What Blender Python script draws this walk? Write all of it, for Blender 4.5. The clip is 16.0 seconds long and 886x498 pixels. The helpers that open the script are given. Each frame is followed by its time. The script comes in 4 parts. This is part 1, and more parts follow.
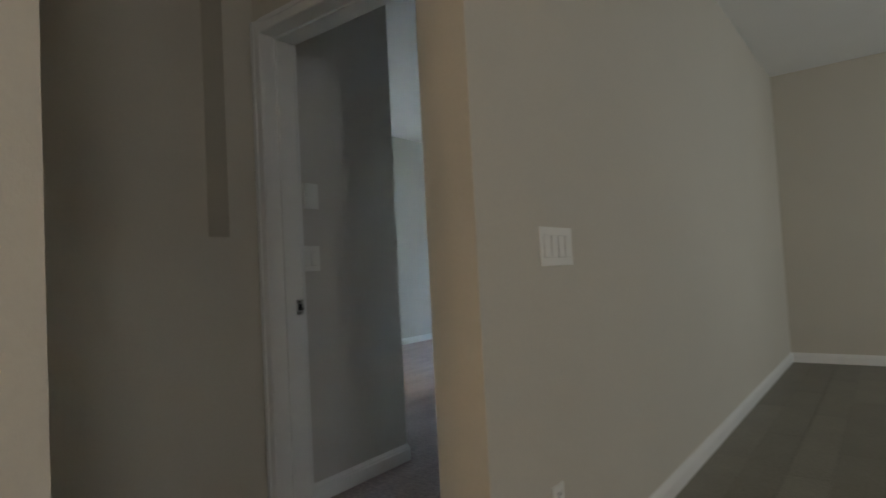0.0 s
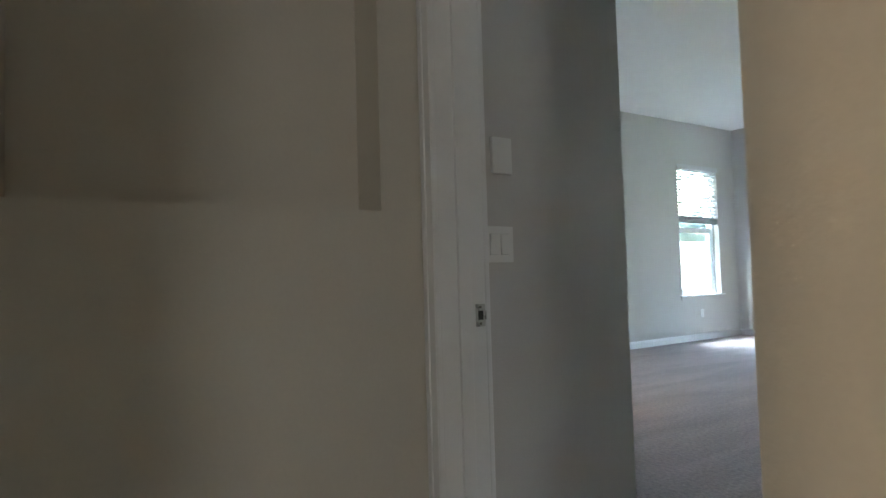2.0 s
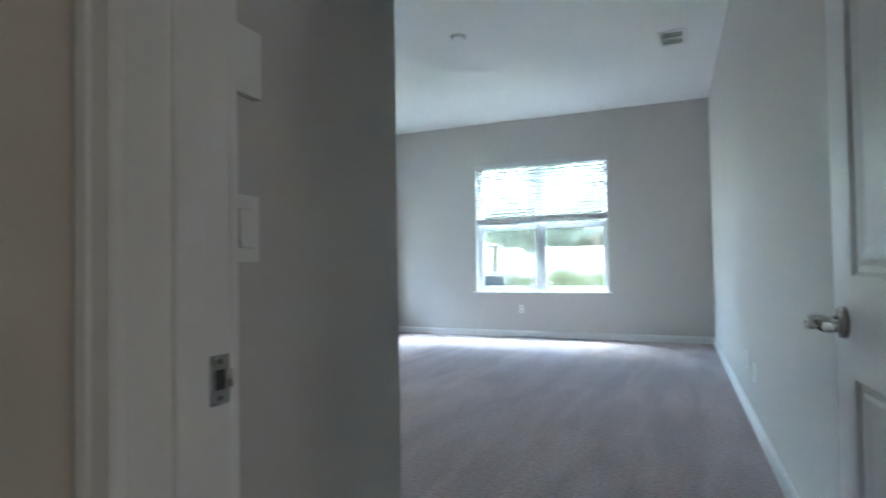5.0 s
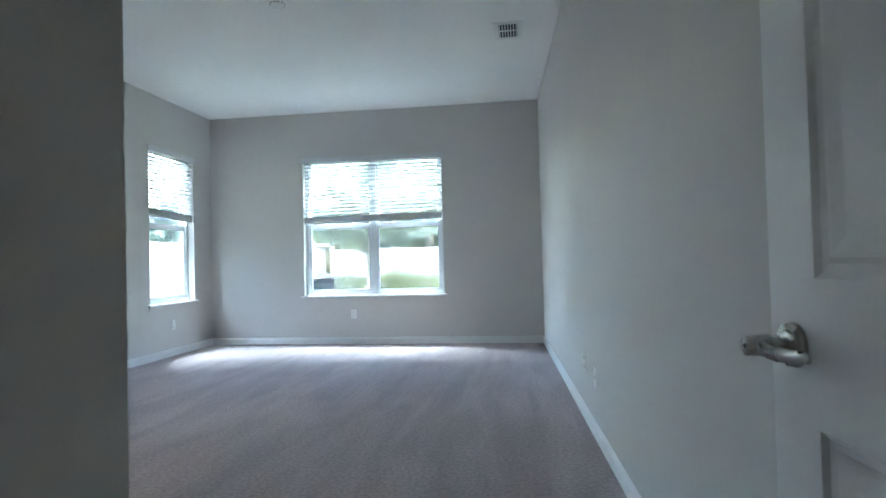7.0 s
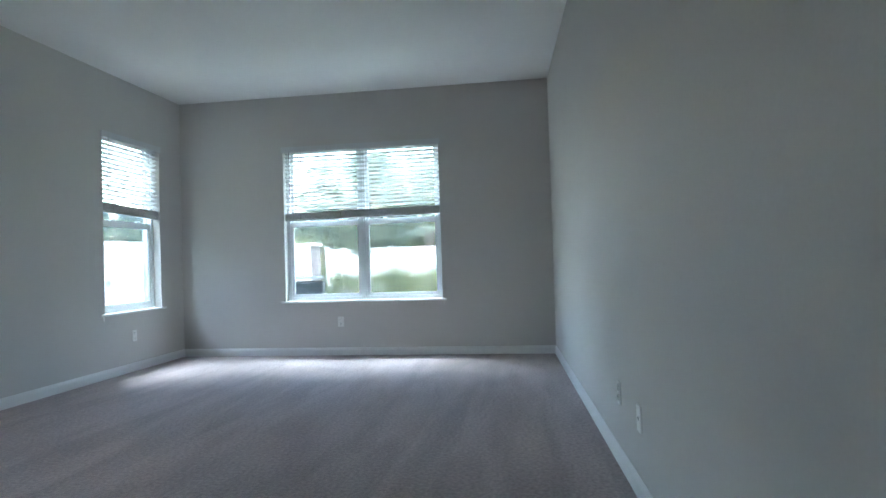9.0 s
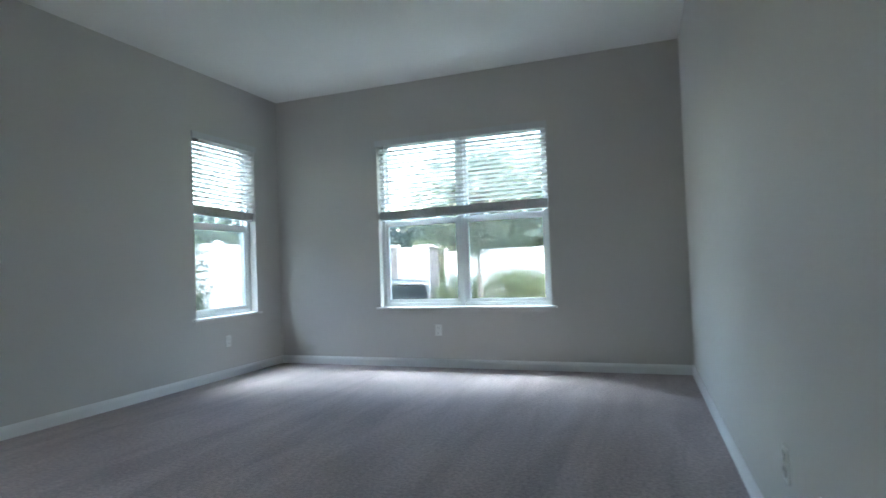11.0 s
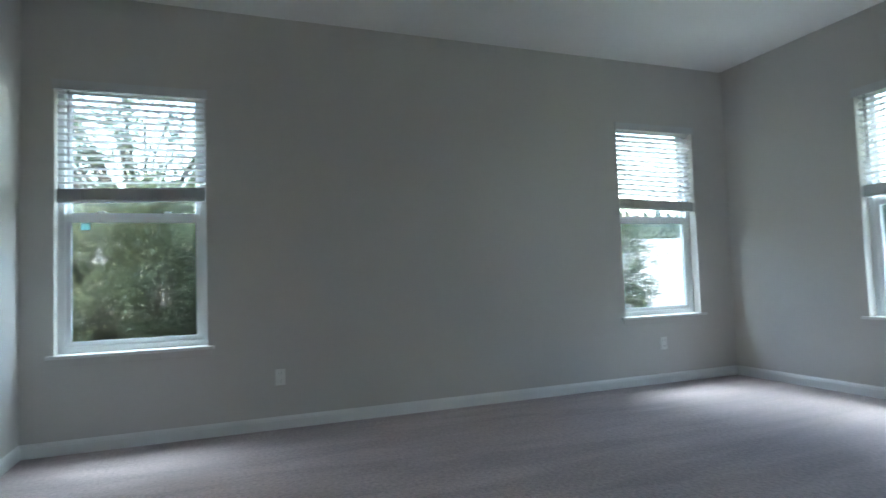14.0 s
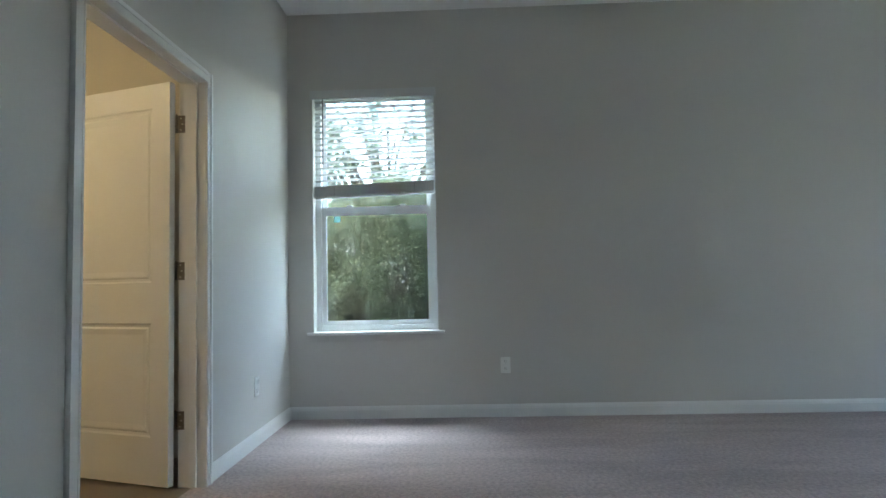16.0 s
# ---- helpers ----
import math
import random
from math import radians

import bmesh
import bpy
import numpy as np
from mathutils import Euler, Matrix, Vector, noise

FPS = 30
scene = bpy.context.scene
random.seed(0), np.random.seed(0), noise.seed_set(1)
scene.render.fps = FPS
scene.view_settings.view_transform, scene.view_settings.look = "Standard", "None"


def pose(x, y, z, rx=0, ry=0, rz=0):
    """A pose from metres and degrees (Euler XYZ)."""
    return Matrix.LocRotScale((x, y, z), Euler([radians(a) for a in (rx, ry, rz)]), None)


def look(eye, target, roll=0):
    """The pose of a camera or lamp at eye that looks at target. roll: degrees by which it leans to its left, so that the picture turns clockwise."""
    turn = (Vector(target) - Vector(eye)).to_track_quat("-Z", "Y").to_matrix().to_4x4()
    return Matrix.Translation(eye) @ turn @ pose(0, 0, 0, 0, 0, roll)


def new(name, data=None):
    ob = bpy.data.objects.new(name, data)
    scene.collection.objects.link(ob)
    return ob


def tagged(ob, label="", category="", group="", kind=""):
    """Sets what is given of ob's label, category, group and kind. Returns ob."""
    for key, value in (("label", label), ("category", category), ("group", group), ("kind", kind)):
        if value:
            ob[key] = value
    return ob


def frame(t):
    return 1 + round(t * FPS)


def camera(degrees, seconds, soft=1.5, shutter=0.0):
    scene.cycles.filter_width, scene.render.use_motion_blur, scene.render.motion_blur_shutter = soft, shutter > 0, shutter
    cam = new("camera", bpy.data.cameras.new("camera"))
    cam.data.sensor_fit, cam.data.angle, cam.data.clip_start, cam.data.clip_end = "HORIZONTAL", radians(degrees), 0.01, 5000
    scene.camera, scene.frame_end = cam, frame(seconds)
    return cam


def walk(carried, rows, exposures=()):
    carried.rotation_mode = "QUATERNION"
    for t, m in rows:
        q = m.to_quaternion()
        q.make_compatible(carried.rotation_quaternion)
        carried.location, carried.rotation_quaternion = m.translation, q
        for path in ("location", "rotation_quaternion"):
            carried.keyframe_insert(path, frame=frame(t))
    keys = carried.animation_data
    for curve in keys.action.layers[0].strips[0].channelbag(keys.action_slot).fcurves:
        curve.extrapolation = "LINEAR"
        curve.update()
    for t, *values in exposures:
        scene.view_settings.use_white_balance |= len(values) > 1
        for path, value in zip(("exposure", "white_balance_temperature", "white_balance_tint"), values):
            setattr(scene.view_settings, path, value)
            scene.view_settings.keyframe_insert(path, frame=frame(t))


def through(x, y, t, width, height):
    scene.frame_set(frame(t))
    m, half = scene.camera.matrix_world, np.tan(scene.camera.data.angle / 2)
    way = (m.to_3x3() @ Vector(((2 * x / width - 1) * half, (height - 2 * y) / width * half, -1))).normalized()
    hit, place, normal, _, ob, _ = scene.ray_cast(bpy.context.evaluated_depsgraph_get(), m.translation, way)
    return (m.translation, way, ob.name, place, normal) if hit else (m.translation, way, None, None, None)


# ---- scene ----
cam = camera(75.1, 16.0, soft=1.5, shutter=0.4)
# seconds, eye, target, roll
PATH = [
    (0, (5.69, -8.848, 1.02), (4.463, -7.27, 1.101), -3.0),
    (0.5, (5.551, -8.697, 1.015), (4.138, -7.286, 1.111), -2.7),
    (1, (5.385, -8.548, 1.032), (3.843, -7.275, 1.11), -3.0),
    (1.5, (5.222, -8.385, 1.022), (3.57, -7.263, 1.12), -2.3),
    (2, (5.06, -8.248, 1.026), (3.356, -7.205, 1.112), -1.6),
    (2.5, (4.909, -8.155, 1.028), (3.199, -7.123, 1.128), -2.0),
    (3, (4.728, -8.033, 1.036), (3.035, -6.972, 1.122), -1.5),
    (3.5, (4.581, -7.922, 1.041), (2.978, -6.728, 1.119), -1.4),
    (4, (4.423, -7.91, 1.038), (3.034, -6.473, 1.106), -1.2),
    (4.5, (4.297, -7.911, 1.036), (3.208, -6.235, 1.099), -1.2),
    (5, (4.276, -7.865, 1.051), (3.463, -6.039, 1.1), -0.9),
    (5.2, (4.26, -7.83, 1.05), (3.583, -5.949, 1.099), -0.9),
    (7.5, (4.127, -7.141, 1.049), (3.865, -5.159, 1.091), -1.5),
    (8.2, (4.088, -6.84, 1.072), (3.824, -4.858, 1.111), -1.7),
    (10.5, (4.156, -5.848, 1.053), (3.701, -3.901, 1.106), -1.9),
    (11, (4.199, -5.655, 1.064), (3.489, -3.786, 1.122), -2.1),
    (11.5, (4.223, -5.5, 1.078), (3.326, -3.713, 1.135), -2.1),
    (12, (4.244, -5.267, 1.096), (3.137, -3.602, 1.155), -2.3),
    (12.5, (4.286, -5.112, 1.087), (2.991, -3.59, 1.154), -2.3),
    (13, (4.27, -4.996, 1.001), (2.723, -3.732, 1.109), -2.4),
    (13.5, (4.386, -4.847, 1.01), (2.649, -3.862, 1.123), -2.3),
    (14, (4.41, -4.762, 1.038), (2.542, -4.056, 1.146), -2.0),
    (14.5, (4.417, -4.773, 1.066), (2.478, -4.293, 1.165), -1.8),
    (15, (4.38, -4.716, 1.018), (2.397, -4.488, 1.134), -1.8),
    (15.5, (4.356, -4.684, 0.997), (2.36, -4.65, 1.115), -1.6),
    (16, (4.277, -4.691, 0.983), (2.281, -4.76, 1.1), -1.3),
]
# seconds, stops, kelvin, tint
EXPOSE = [(0.0, 7.05, 6350, 10), (0.5, 7.25, 6350, 10), (2.0, 7.7, 6300, 10), (3.5, 7.8, 6220, 10), (5.0, 7.65, 6030, 10), (7.5, 7.3, 6020, 10), (8.0, 7.15, 6030, 10),
          (10.5, 6.65, 6230, 10), (12.5, 6.62, 6290, 10), (14.5, 6.55, 6380, 10), (16.0, 6.85, 6450, 10)]
walk(cam, [(t, look(e, g, r)) for t, e, g, r in PATH], EXPOSE)

# ---- daylight: bright thin overcast, sun behind the house ----
BATH_POWER, HALL_POWER = 0.62, 0.80
SUN_DIR = Vector((0.42, -0.55, 0.72)).normalized()
world = bpy.data.worlds.new("sky")
scene.world = world
world.use_nodes = True
wn = world.node_tree
sky = wn.nodes.new("ShaderNodeTexSky")
sky.sky_type = "NISHITA"
sky.sun_disc = False
sky.sun_elevation = math.asin(SUN_DIR.z)
sky.sun_rotation = math.atan2(SUN_DIR.x, SUN_DIR.y)
sky.dust_density = 1.5
sky.air_density = 1.5
wn.links.new(sky.outputs["Color"], wn.nodes["Background"].inputs["Color"])
wn.nodes["Background"].inputs["Strength"].default_value = 0.15
sun = bpy.data.lights.new("sun", "SUN")
sun.energy, sun.angle, sun.color = 0.5, radians(14), (1.0, 0.96, 0.9)
sun_ob = new("sun", sun)
sun_ob.matrix_world = look(SUN_DIR * 30, (0, 0, 0))

# area lamps stand in for daylight at two made-up, unseen side windows
for wy, watts, tone in ((-4.3, 0.19, (0.93, 1.0, 1.0)), (-10.5, 0.16, (1.0, 0.96, 0.92))):
    side = bpy.data.lights.new("side_daylight_lamp", "AREA")
    side.shape, side.size, side.size_y, side.energy, side.color = "RECTANGLE", 0.8, 1.2, watts, tone
    new("side_daylight_lamp", side).matrix_world = look((9.1, wy, 1.4), (5.0, wy, 1.4))

# Lamps added out of view above the bedroom windows, boosting the sky's light
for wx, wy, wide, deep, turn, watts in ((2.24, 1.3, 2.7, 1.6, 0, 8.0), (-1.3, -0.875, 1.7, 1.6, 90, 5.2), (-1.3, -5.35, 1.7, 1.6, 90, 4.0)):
    sky_fill = bpy.data.lights.new("sky_fill_lamp", "AREA")
    sky_fill.shape, sky_fill.size, sky_fill.size_y, sky_fill.energy, sky_fill.color = "RECTANGLE", wide, deep, watts, (0.79, 0.96, 1.0)
    new("sky_fill_lamp", sky_fill).matrix_world = pose(wx, wy, 3.75, -42, 0, turn)

# ---------------------------------------------------------------- materials


def mat(name, base, rough=0.6, metal=0.0, noise_scale=8.0, vary=0.06, bump=0.0, bump_scale=200.0, fine_scale=90.0,
        tint=None, spec=0.5, coords="Object", random_vary=0.0):
    """A surface with broad and fine variation of its colour and a fine relief."""
    m = bpy.data.materials.new(name)
    m.use_nodes = True
    nt = m.node_tree
    b = nt.nodes["Principled BSDF"]
    b.inputs["Metallic"].default_value = metal
    b.inputs["Specular IOR Level"].default_value = spec
    co = nt.nodes.new("ShaderNodeTexCoord")
    geo = nt.nodes.new("ShaderNodeNewGeometry")
    src = geo.outputs["Position"] if coords == "World" else co.outputs["Object"]
    n1 = nt.nodes.new("ShaderNodeTexNoise")
    n1.inputs["Scale"].default_value, n1.inputs["Detail"].default_value = noise_scale, 4
    n2 = nt.nodes.new("ShaderNodeTexNoise")
    n2.inputs["Scale"].default_value, n2.inputs["Detail"].default_value = fine_scale, 3
    for n in (n1, n2):
        nt.links.new(src, n.inputs["Vector"])
    add = nt.nodes.new("ShaderNodeMath")
    add.operation = "ADD"
    nt.links.new(n1.outputs["Fac"], add.inputs[0])
    nt.links.new(n2.outputs["Fac"], add.inputs[1])
    half = nt.nodes.new("ShaderNodeMapRange")
    half.inputs["From Min"].default_value, half.inputs["From Max"].default_value = 0.6, 1.4
    nt.links.new(add.outputs[0], half.inputs["Value"])
    mix = nt.nodes.new("ShaderNodeMix")
    mix.data_type = "RGBA"
    lo = [c * (1 - vary) for c in base]
    hi = [min(1, c * (1 + vary)) for c in (tint or base)]
    mix.inputs["A"].default_value = (*lo, 1)
    mix.inputs["B"].default_value = (*hi, 1)
    nt.links.new(half.outputs["Result"], mix.inputs["Factor"])
    col = mix.outputs["Result"]
    if random_vary:
        oi = nt.nodes.new("ShaderNodeObjectInfo")
        hsv = nt.nodes.new("ShaderNodeHueSaturation")
        mr = nt.nodes.new("ShaderNodeMapRange")
        mr.inputs["To Min"].default_value, mr.inputs["To Max"].default_value = 1 - random_vary, 1 + random_vary
        nt.links.new(oi.outputs["Random"], mr.inputs["Value"])
        nt.links.new(mr.outputs["Result"], hsv.inputs["Value"])
        nt.links.new(col, hsv.inputs["Color"])
        col = hsv.outputs["Color"]
    nt.links.new(col, b.inputs["Base Color"])
    rr = nt.nodes.new("ShaderNodeMapRange")
    rr.inputs["To Min"].default_value, rr.inputs["To Max"].default_value = max(0.02, rough - 0.06), min(1, rough + 0.06)
    nt.links.new(n1.outputs["Fac"], rr.inputs["Value"])
    nt.links.new(rr.outputs["Result"], b.inputs["Roughness"])
    if bump:
        n3 = nt.nodes.new("ShaderNodeTexNoise")
        n3.inputs["Scale"].default_value, n3.inputs["Detail"].default_value = bump_scale, 3
        nt.links.new(src, n3.inputs["Vector"])
        bp = nt.nodes.new("ShaderNodeBump")
        bp.inputs["Strength"].default_value, bp.inputs["Distance"].default_value = bump, 0.004
        nt.links.new(n3.outputs["Fac"], bp.inputs["Height"])
        nt.links.new(bp.outputs["Normal"], b.inputs["Normal"])
    return m


def leaf_mat(name, dark, light, through=0.35):
    """Leaves: each one its own shade, some light passes through."""
    m = bpy.data.materials.new(name)
    m.use_nodes = True
    nt = m.node_tree
    b = nt.nodes["Principled BSDF"]
    geo = nt.nodes.new("ShaderNodeNewGeometry")
    ramp = nt.nodes.new("ShaderNodeMix")
    ramp.data_type = "RGBA"
    ramp.inputs["A"].default_value, ramp.inputs["B"].default_value = (*dark, 1), (*light, 1)
    nt.links.new(geo.outputs["Random Per Island"], ramp.inputs["Factor"])
    nt.links.new(ramp.outputs["Result"], b.inputs["Base Color"])
    b.inputs["Roughness"].default_value = 0.5
    tr = nt.nodes.new("ShaderNodeBsdfTranslucent")
    nt.links.new(ramp.outputs["Result"], tr.inputs["Color"])
    ms = nt.nodes.new("ShaderNodeMixShader")
    ms.inputs["Fac"].default_value = through
    out = nt.nodes["Material Output"]
    nt.links.new(b.outputs["BSDF"], ms.inputs[1])
    nt.links.new(tr.outputs["BSDF"], ms.inputs[2])
    nt.links.new(ms.outputs["Shader"], out.inputs["Surface"])
    return m


def carpet_mat():
    """Cut-pile carpet: tufts, and the broad brushed strokes of a vacuum cleaner."""
    m = mat("carpet_pile", (0.44, 0.36, 0.362), rough=0.95, noise_scale=1.1, vary=0.16, fine_scale=75, bump=0.9, bump_scale=240,
            spec=0.1, coords="World")
    nt = m.node_tree
    b = nt.nodes["Principled BSDF"]
    geo = nt.nodes.new("ShaderNodeNewGeometry")
    mp = nt.nodes.new("ShaderNodeMapping")
    mp.inputs["Rotation"].default_value = (0, 0, radians(14))
    mp.inputs["Scale"].default_value = (3.4, 0.6, 1)
    nz = nt.nodes.new("ShaderNodeTexNoise")
    nz.inputs["Scale"].default_value, nz.inputs["Detail"].default_value, nz.inputs["Distortion"].default_value = 1.5, 5, 0.6
    nt.links.new(geo.outputs["Position"], mp.inputs["Vector"])
    nt.links.new(mp.outputs["Vector"], nz.inputs["Vector"])
    rmp = nt.nodes.new("ShaderNodeMapRange")
    rmp.inputs["From Min"].default_value, rmp.inputs["From Max"].default_value = 0.36, 0.64
    rmp.inputs["To Min"].default_value, rmp.inputs["To Max"].default_value = 0.88, 1.12
    nt.links.new(nz.outputs["Fac"], rmp.inputs["Value"])
    tuft = nt.nodes.new("ShaderNodeTexNoise")
    tuft.inputs["Scale"].default_value, tuft.inputs["Detail"].default_value = 48, 4
    nt.links.new(geo.outputs["Position"], tuft.inputs["Vector"])
    trm = nt.nodes.new("ShaderNodeMapRange")
    trm.inputs["From Min"].default_value, trm.inputs["From Max"].default_value = 0.33, 0.67
    trm.inputs["To Min"].default_value, trm.inputs["To Max"].default_value = 0.80, 1.20
    nt.links.new(tuft.outputs["Fac"], trm.inputs["Value"])
    both = nt.nodes.new("ShaderNodeMath")
    both.operation = "MULTIPLY"
    nt.links.new(rmp.outputs["Result"], both.inputs[0])
    nt.links.new(trm.outputs["Result"], both.inputs[1])
    old = b.inputs["Base Color"].links[0].from_socket
    hsv = nt.nodes.new("ShaderNodeHueSaturation")
    nt.links.new(both.outputs[0], hsv.inputs["Value"])
    nt.links.new(old, hsv.inputs["Color"])
    nt.links.new(hsv.outputs["Color"], b.inputs["Base Color"])
    b.inputs["Sheen Weight"].default_value = 0.25
    b.inputs["Sheen Roughness"].default_value = 0.6
    return m


def glass_mat():
    m = bpy.data.materials.new("window_glass")
    m.use_nodes = True
    nt = m.node_tree
    out = nt.nodes["Material Output"]
    tr = nt.nodes.new("ShaderNodeBsdfTransparent")
    tr.inputs["Color"].default_value = (0.31, 0.32, 0.32, 1)
    gl = nt.nodes.new("ShaderNodeBsdfGlossy")
    gl.inputs["Roughness"].default_value = 0.02
    lw = nt.nodes.new("ShaderNodeLayerWeight")
    pw = nt.nodes.new("ShaderNodeMath")
    pw.operation = "POWER"
    pw.inputs[1].default_value = 5.0
    fr = nt.nodes.new("ShaderNodeMapRange")
    fr.inputs["To Min"].default_value, fr.inputs["To Max"].default_value = 0.03, 0.9
    nt.links.new(lw.outputs["Facing"], pw.inputs[0])
    nt.links.new(pw.outputs[0], fr.inputs["Value"])
    ms = nt.nodes.new("ShaderNodeMixShader")
    nt.links.new(fr.outputs["Result"], ms.inputs["Fac"])
    nt.links.new(tr.outputs["BSDF"], ms.inputs[1])
    nt.links.new(gl.outputs["BSDF"], ms.inputs[2])
    nt.links.new(ms.outputs["Shader"], out.inputs["Surface"])
    return m


def lamp_mat(name, color, power):
    m = bpy.data.materials.new(name)
    m.use_nodes = True
    b = m.node_tree.nodes["Principled BSDF"]
    b.inputs["Emission Color"].default_value = (*color, 1)
    b.inputs["Emission Strength"].default_value = power
    return m


PAINT = mat("greige_wall_paint", (0.60, 0.580, 0.550), rough=0.75, noise_scale=1.3, vary=0.025, bump=0.16, bump_scale=170, coords="World", spec=0.3)
PAINT_HALL = mat("warm_beige_wall_paint", (0.60, 0.565, 0.495), rough=0.75, noise_scale=1.3, vary=0.03, bump=0.14, bump_scale=170, coords="World", spec=0.3)
CEIL = mat("white_ceiling_texture", (0.87, 0.865, 0.85), rough=0.9, noise_scale=2.0, vary=0.02, bump=0.8, bump_scale=55, coords="World", spec=0.2)
TRIM = mat("white_semigloss_trim", (0.80, 0.80, 0.79), rough=0.35, noise_scale=5, vary=0.02, bump=0.08, bump_scale=60)
DOORPAINT = mat("white_door_paint", (0.79, 0.79, 0.79), rough=0.38, noise_scale=4, vary=0.02, bump=0.15, bump_scale=120)
VINYL = mat("white_window_vinyl", (0.80, 0.82, 0.83), rough=0.35, noise_scale=6, vary=0.02)
SLAT = mat("white_blind_slat", (0.62, 0.63, 0.63), rough=0.45, noise_scale=12, vary=0.03)
SLAT_THIN = leaf_mat("translucent_white_slat", (0.60, 0.60, 0.59), (0.63, 0.63, 0.62), 0.5)
CORD = mat("grey_cord", (0.10, 0.10, 0.10), rough=0.8)
PLATE = mat("white_plastic_plate", (0.80, 0.80, 0.77), rough=0.3, noise_scale=10, vary=0.015)
STICKER = leaf_mat("pale_teal_sticker", (0.45, 0.70, 0.70), (0.50, 0.75, 0.75), 0.8)
GAP = mat("grey_plastic_gap", (0.30, 0.30, 0.29), rough=0.5)
SLOT = mat("dark_slot", (0.03, 0.03, 0.03), rough=0.6)
NICKEL = mat("brushed_nickel", (0.55, 0.54, 0.52), rough=0.28, metal=1.0, noise_scale=30, vary=0.08)
BRONZE = mat("dull_brown_steel", (0.22, 0.20, 0.18), rough=0.38, metal=1.0, noise_scale=30, vary=0.1)
CARPET = carpet_mat()
PLANK = mat("grey_brown_wood_plank", (0.20, 0.188, 0.158), rough=0.45, noise_scale=3, vary=0.3, fine_scale=60, bump=0.2, bump_scale=90, random_vary=0.10)
SUBFLOOR = mat("dark_joint", (0.05, 0.045, 0.04), rough=0.9)
TILE = mat("brown_bath_plank", (0.20, 0.16, 0.125), rough=0.4, noise_scale=3, vary=0.12)
GLASS = glass_mat()
STUCCO = mat("exterior_stucco", (0.55, 0.52, 0.46), rough=0.9, noise_scale=3, vary=0.06, bump=0.8, bump_scale=80)
FENCE = mat("white_vinyl_fence", (0.62, 0.62, 0.62), rough=0.4, noise_scale=1.5, vary=0.03)
GRASS_G = mat("lawn_soil", (0.19, 0.21, 0.11), rough=0.95, noise_scale=0.8, vary=0.35, fine_scale=25, bump=1.0, bump_scale=60, coords="World")
STONE = mat("stacked_ledgestone", (0.17, 0.16, 0.158), rough=0.85, noise_scale=9, vary=0.25, fine_scale=50, bump=0.8, bump_scale=40, random_vary=0.35)
MORTAR = mat("dark_mortar", (0.08, 0.075, 0.07), rough=0.95, bump=0.6, bump_scale=80)
CAP = mat("pale_cast_stone", (0.62, 0.60, 0.56), rough=0.8, vary=0.06, bump=0.4, bump_scale=60)
BARK = mat("grey_bark", (0.11, 0.095, 0.08), rough=0.9, noise_scale=14, vary=0.35, bump=1.0, bump_scale=45)
ACDARK = mat("dark_louvre_metal", (0.045, 0.05, 0.06), rough=0.5, metal=0.2, vary=0.15)
ACPAINT = mat("grey_beige_metal_paint", (0.34, 0.34, 0.33), rough=0.45, vary=0.05)
LEAF = leaf_mat("leaf_green", (0.055, 0.075, 0.04), (0.26, 0.29, 0.17), 0.4)
LEAF_BRIGHT = leaf_mat("leaf_yellow_green", (0.10, 0.13, 0.065), (0.27, 0.31, 0.16), 0.4)
LEAF_DARK = leaf_mat("leaf_dark", (0.07, 0.10, 0.075), (0.15, 0.20, 0.14), 0.4)
LEAF_GREY = leaf_mat("leaf_silvery", (0.08, 0.105, 0.085), (0.20, 0.24, 0.185), 0.4)
# Distance haze is mixed into this bluish leaf colour
LEAF_FAR = leaf_mat("leaf_far_hazed", (0.08, 0.11, 0.10), (0.13, 0.17, 0.15), 0.4)

# ---------------------------------------------------------------- building blocks


def box_into(bm, lo, hi, bevel=0.0):
    m = Matrix.Translation([(a + b) / 2 for a, b in zip(lo, hi)]) @ Matrix.Diagonal([*(abs(b - a) for a, b in zip(lo, hi)), 1])
    made = bmesh.ops.create_cube(bm, size=1, matrix=m)
    if bevel:
        edges = list({e for v in made["verts"] for e in v.link_edges})
        bmesh.ops.bevel(bm, geom=edges, offset=bevel, segments=2, profile=0.7, affect="EDGES")
    return bm


def box(lo, hi, bevel=0.0):
    return box_into(bmesh.new(), lo, hi, bevel)


def finish(name, bm, material, smooth=False):
    me = bpy.data.meshes.new(name)
    bmesh.ops.recalc_face_normals(bm, faces=bm.faces)
    bm.to_mesh(me)
    bm.free()
    for mm in material if isinstance(material, (list, tuple)) else [material]:
        me.materials.append(mm)
    if smooth:
        for p in me.polygons:
            p.use_smooth = True
    return me


def part(name, bm, material, parent, label="", smooth=False):
    """Links a bmesh as one mesh object under a thing or a part; its vertices are in the parent's space."""
    ob = new(name, finish(name, bm, material, smooth))
    ob.parent = parent
    if label:
        ob["label"] = label
    return ob


def thing(name, m, label, category, group="", kind=""):
    ob = new(name)
    ob.empty_display_size = 0.1
    ob.matrix_world = m
    return tagged(ob, label, category, group, kind)


def structure(name, bm, material, label="", category="", smooth=False):
    return tagged(new(name, finish(name, bm, material, smooth)), label, category, "", "structure")


def cyl_into(bm, a, b, r1, r2=None, seg=16):
    """A capped cone or cylinder from a to b."""
    a, b = Vector(a), Vector(b)
    d = b - a
    m = Matrix.Translation((a + b) / 2) @ d.to_track_quat("Z", "Y").to_matrix().to_4x4()
    bmesh.ops.create_cone(bm, cap_ends=True, segments=seg, radius1=r1, radius2=r1 if r2 is None else r2, depth=d.length, matrix=m)
    return bm


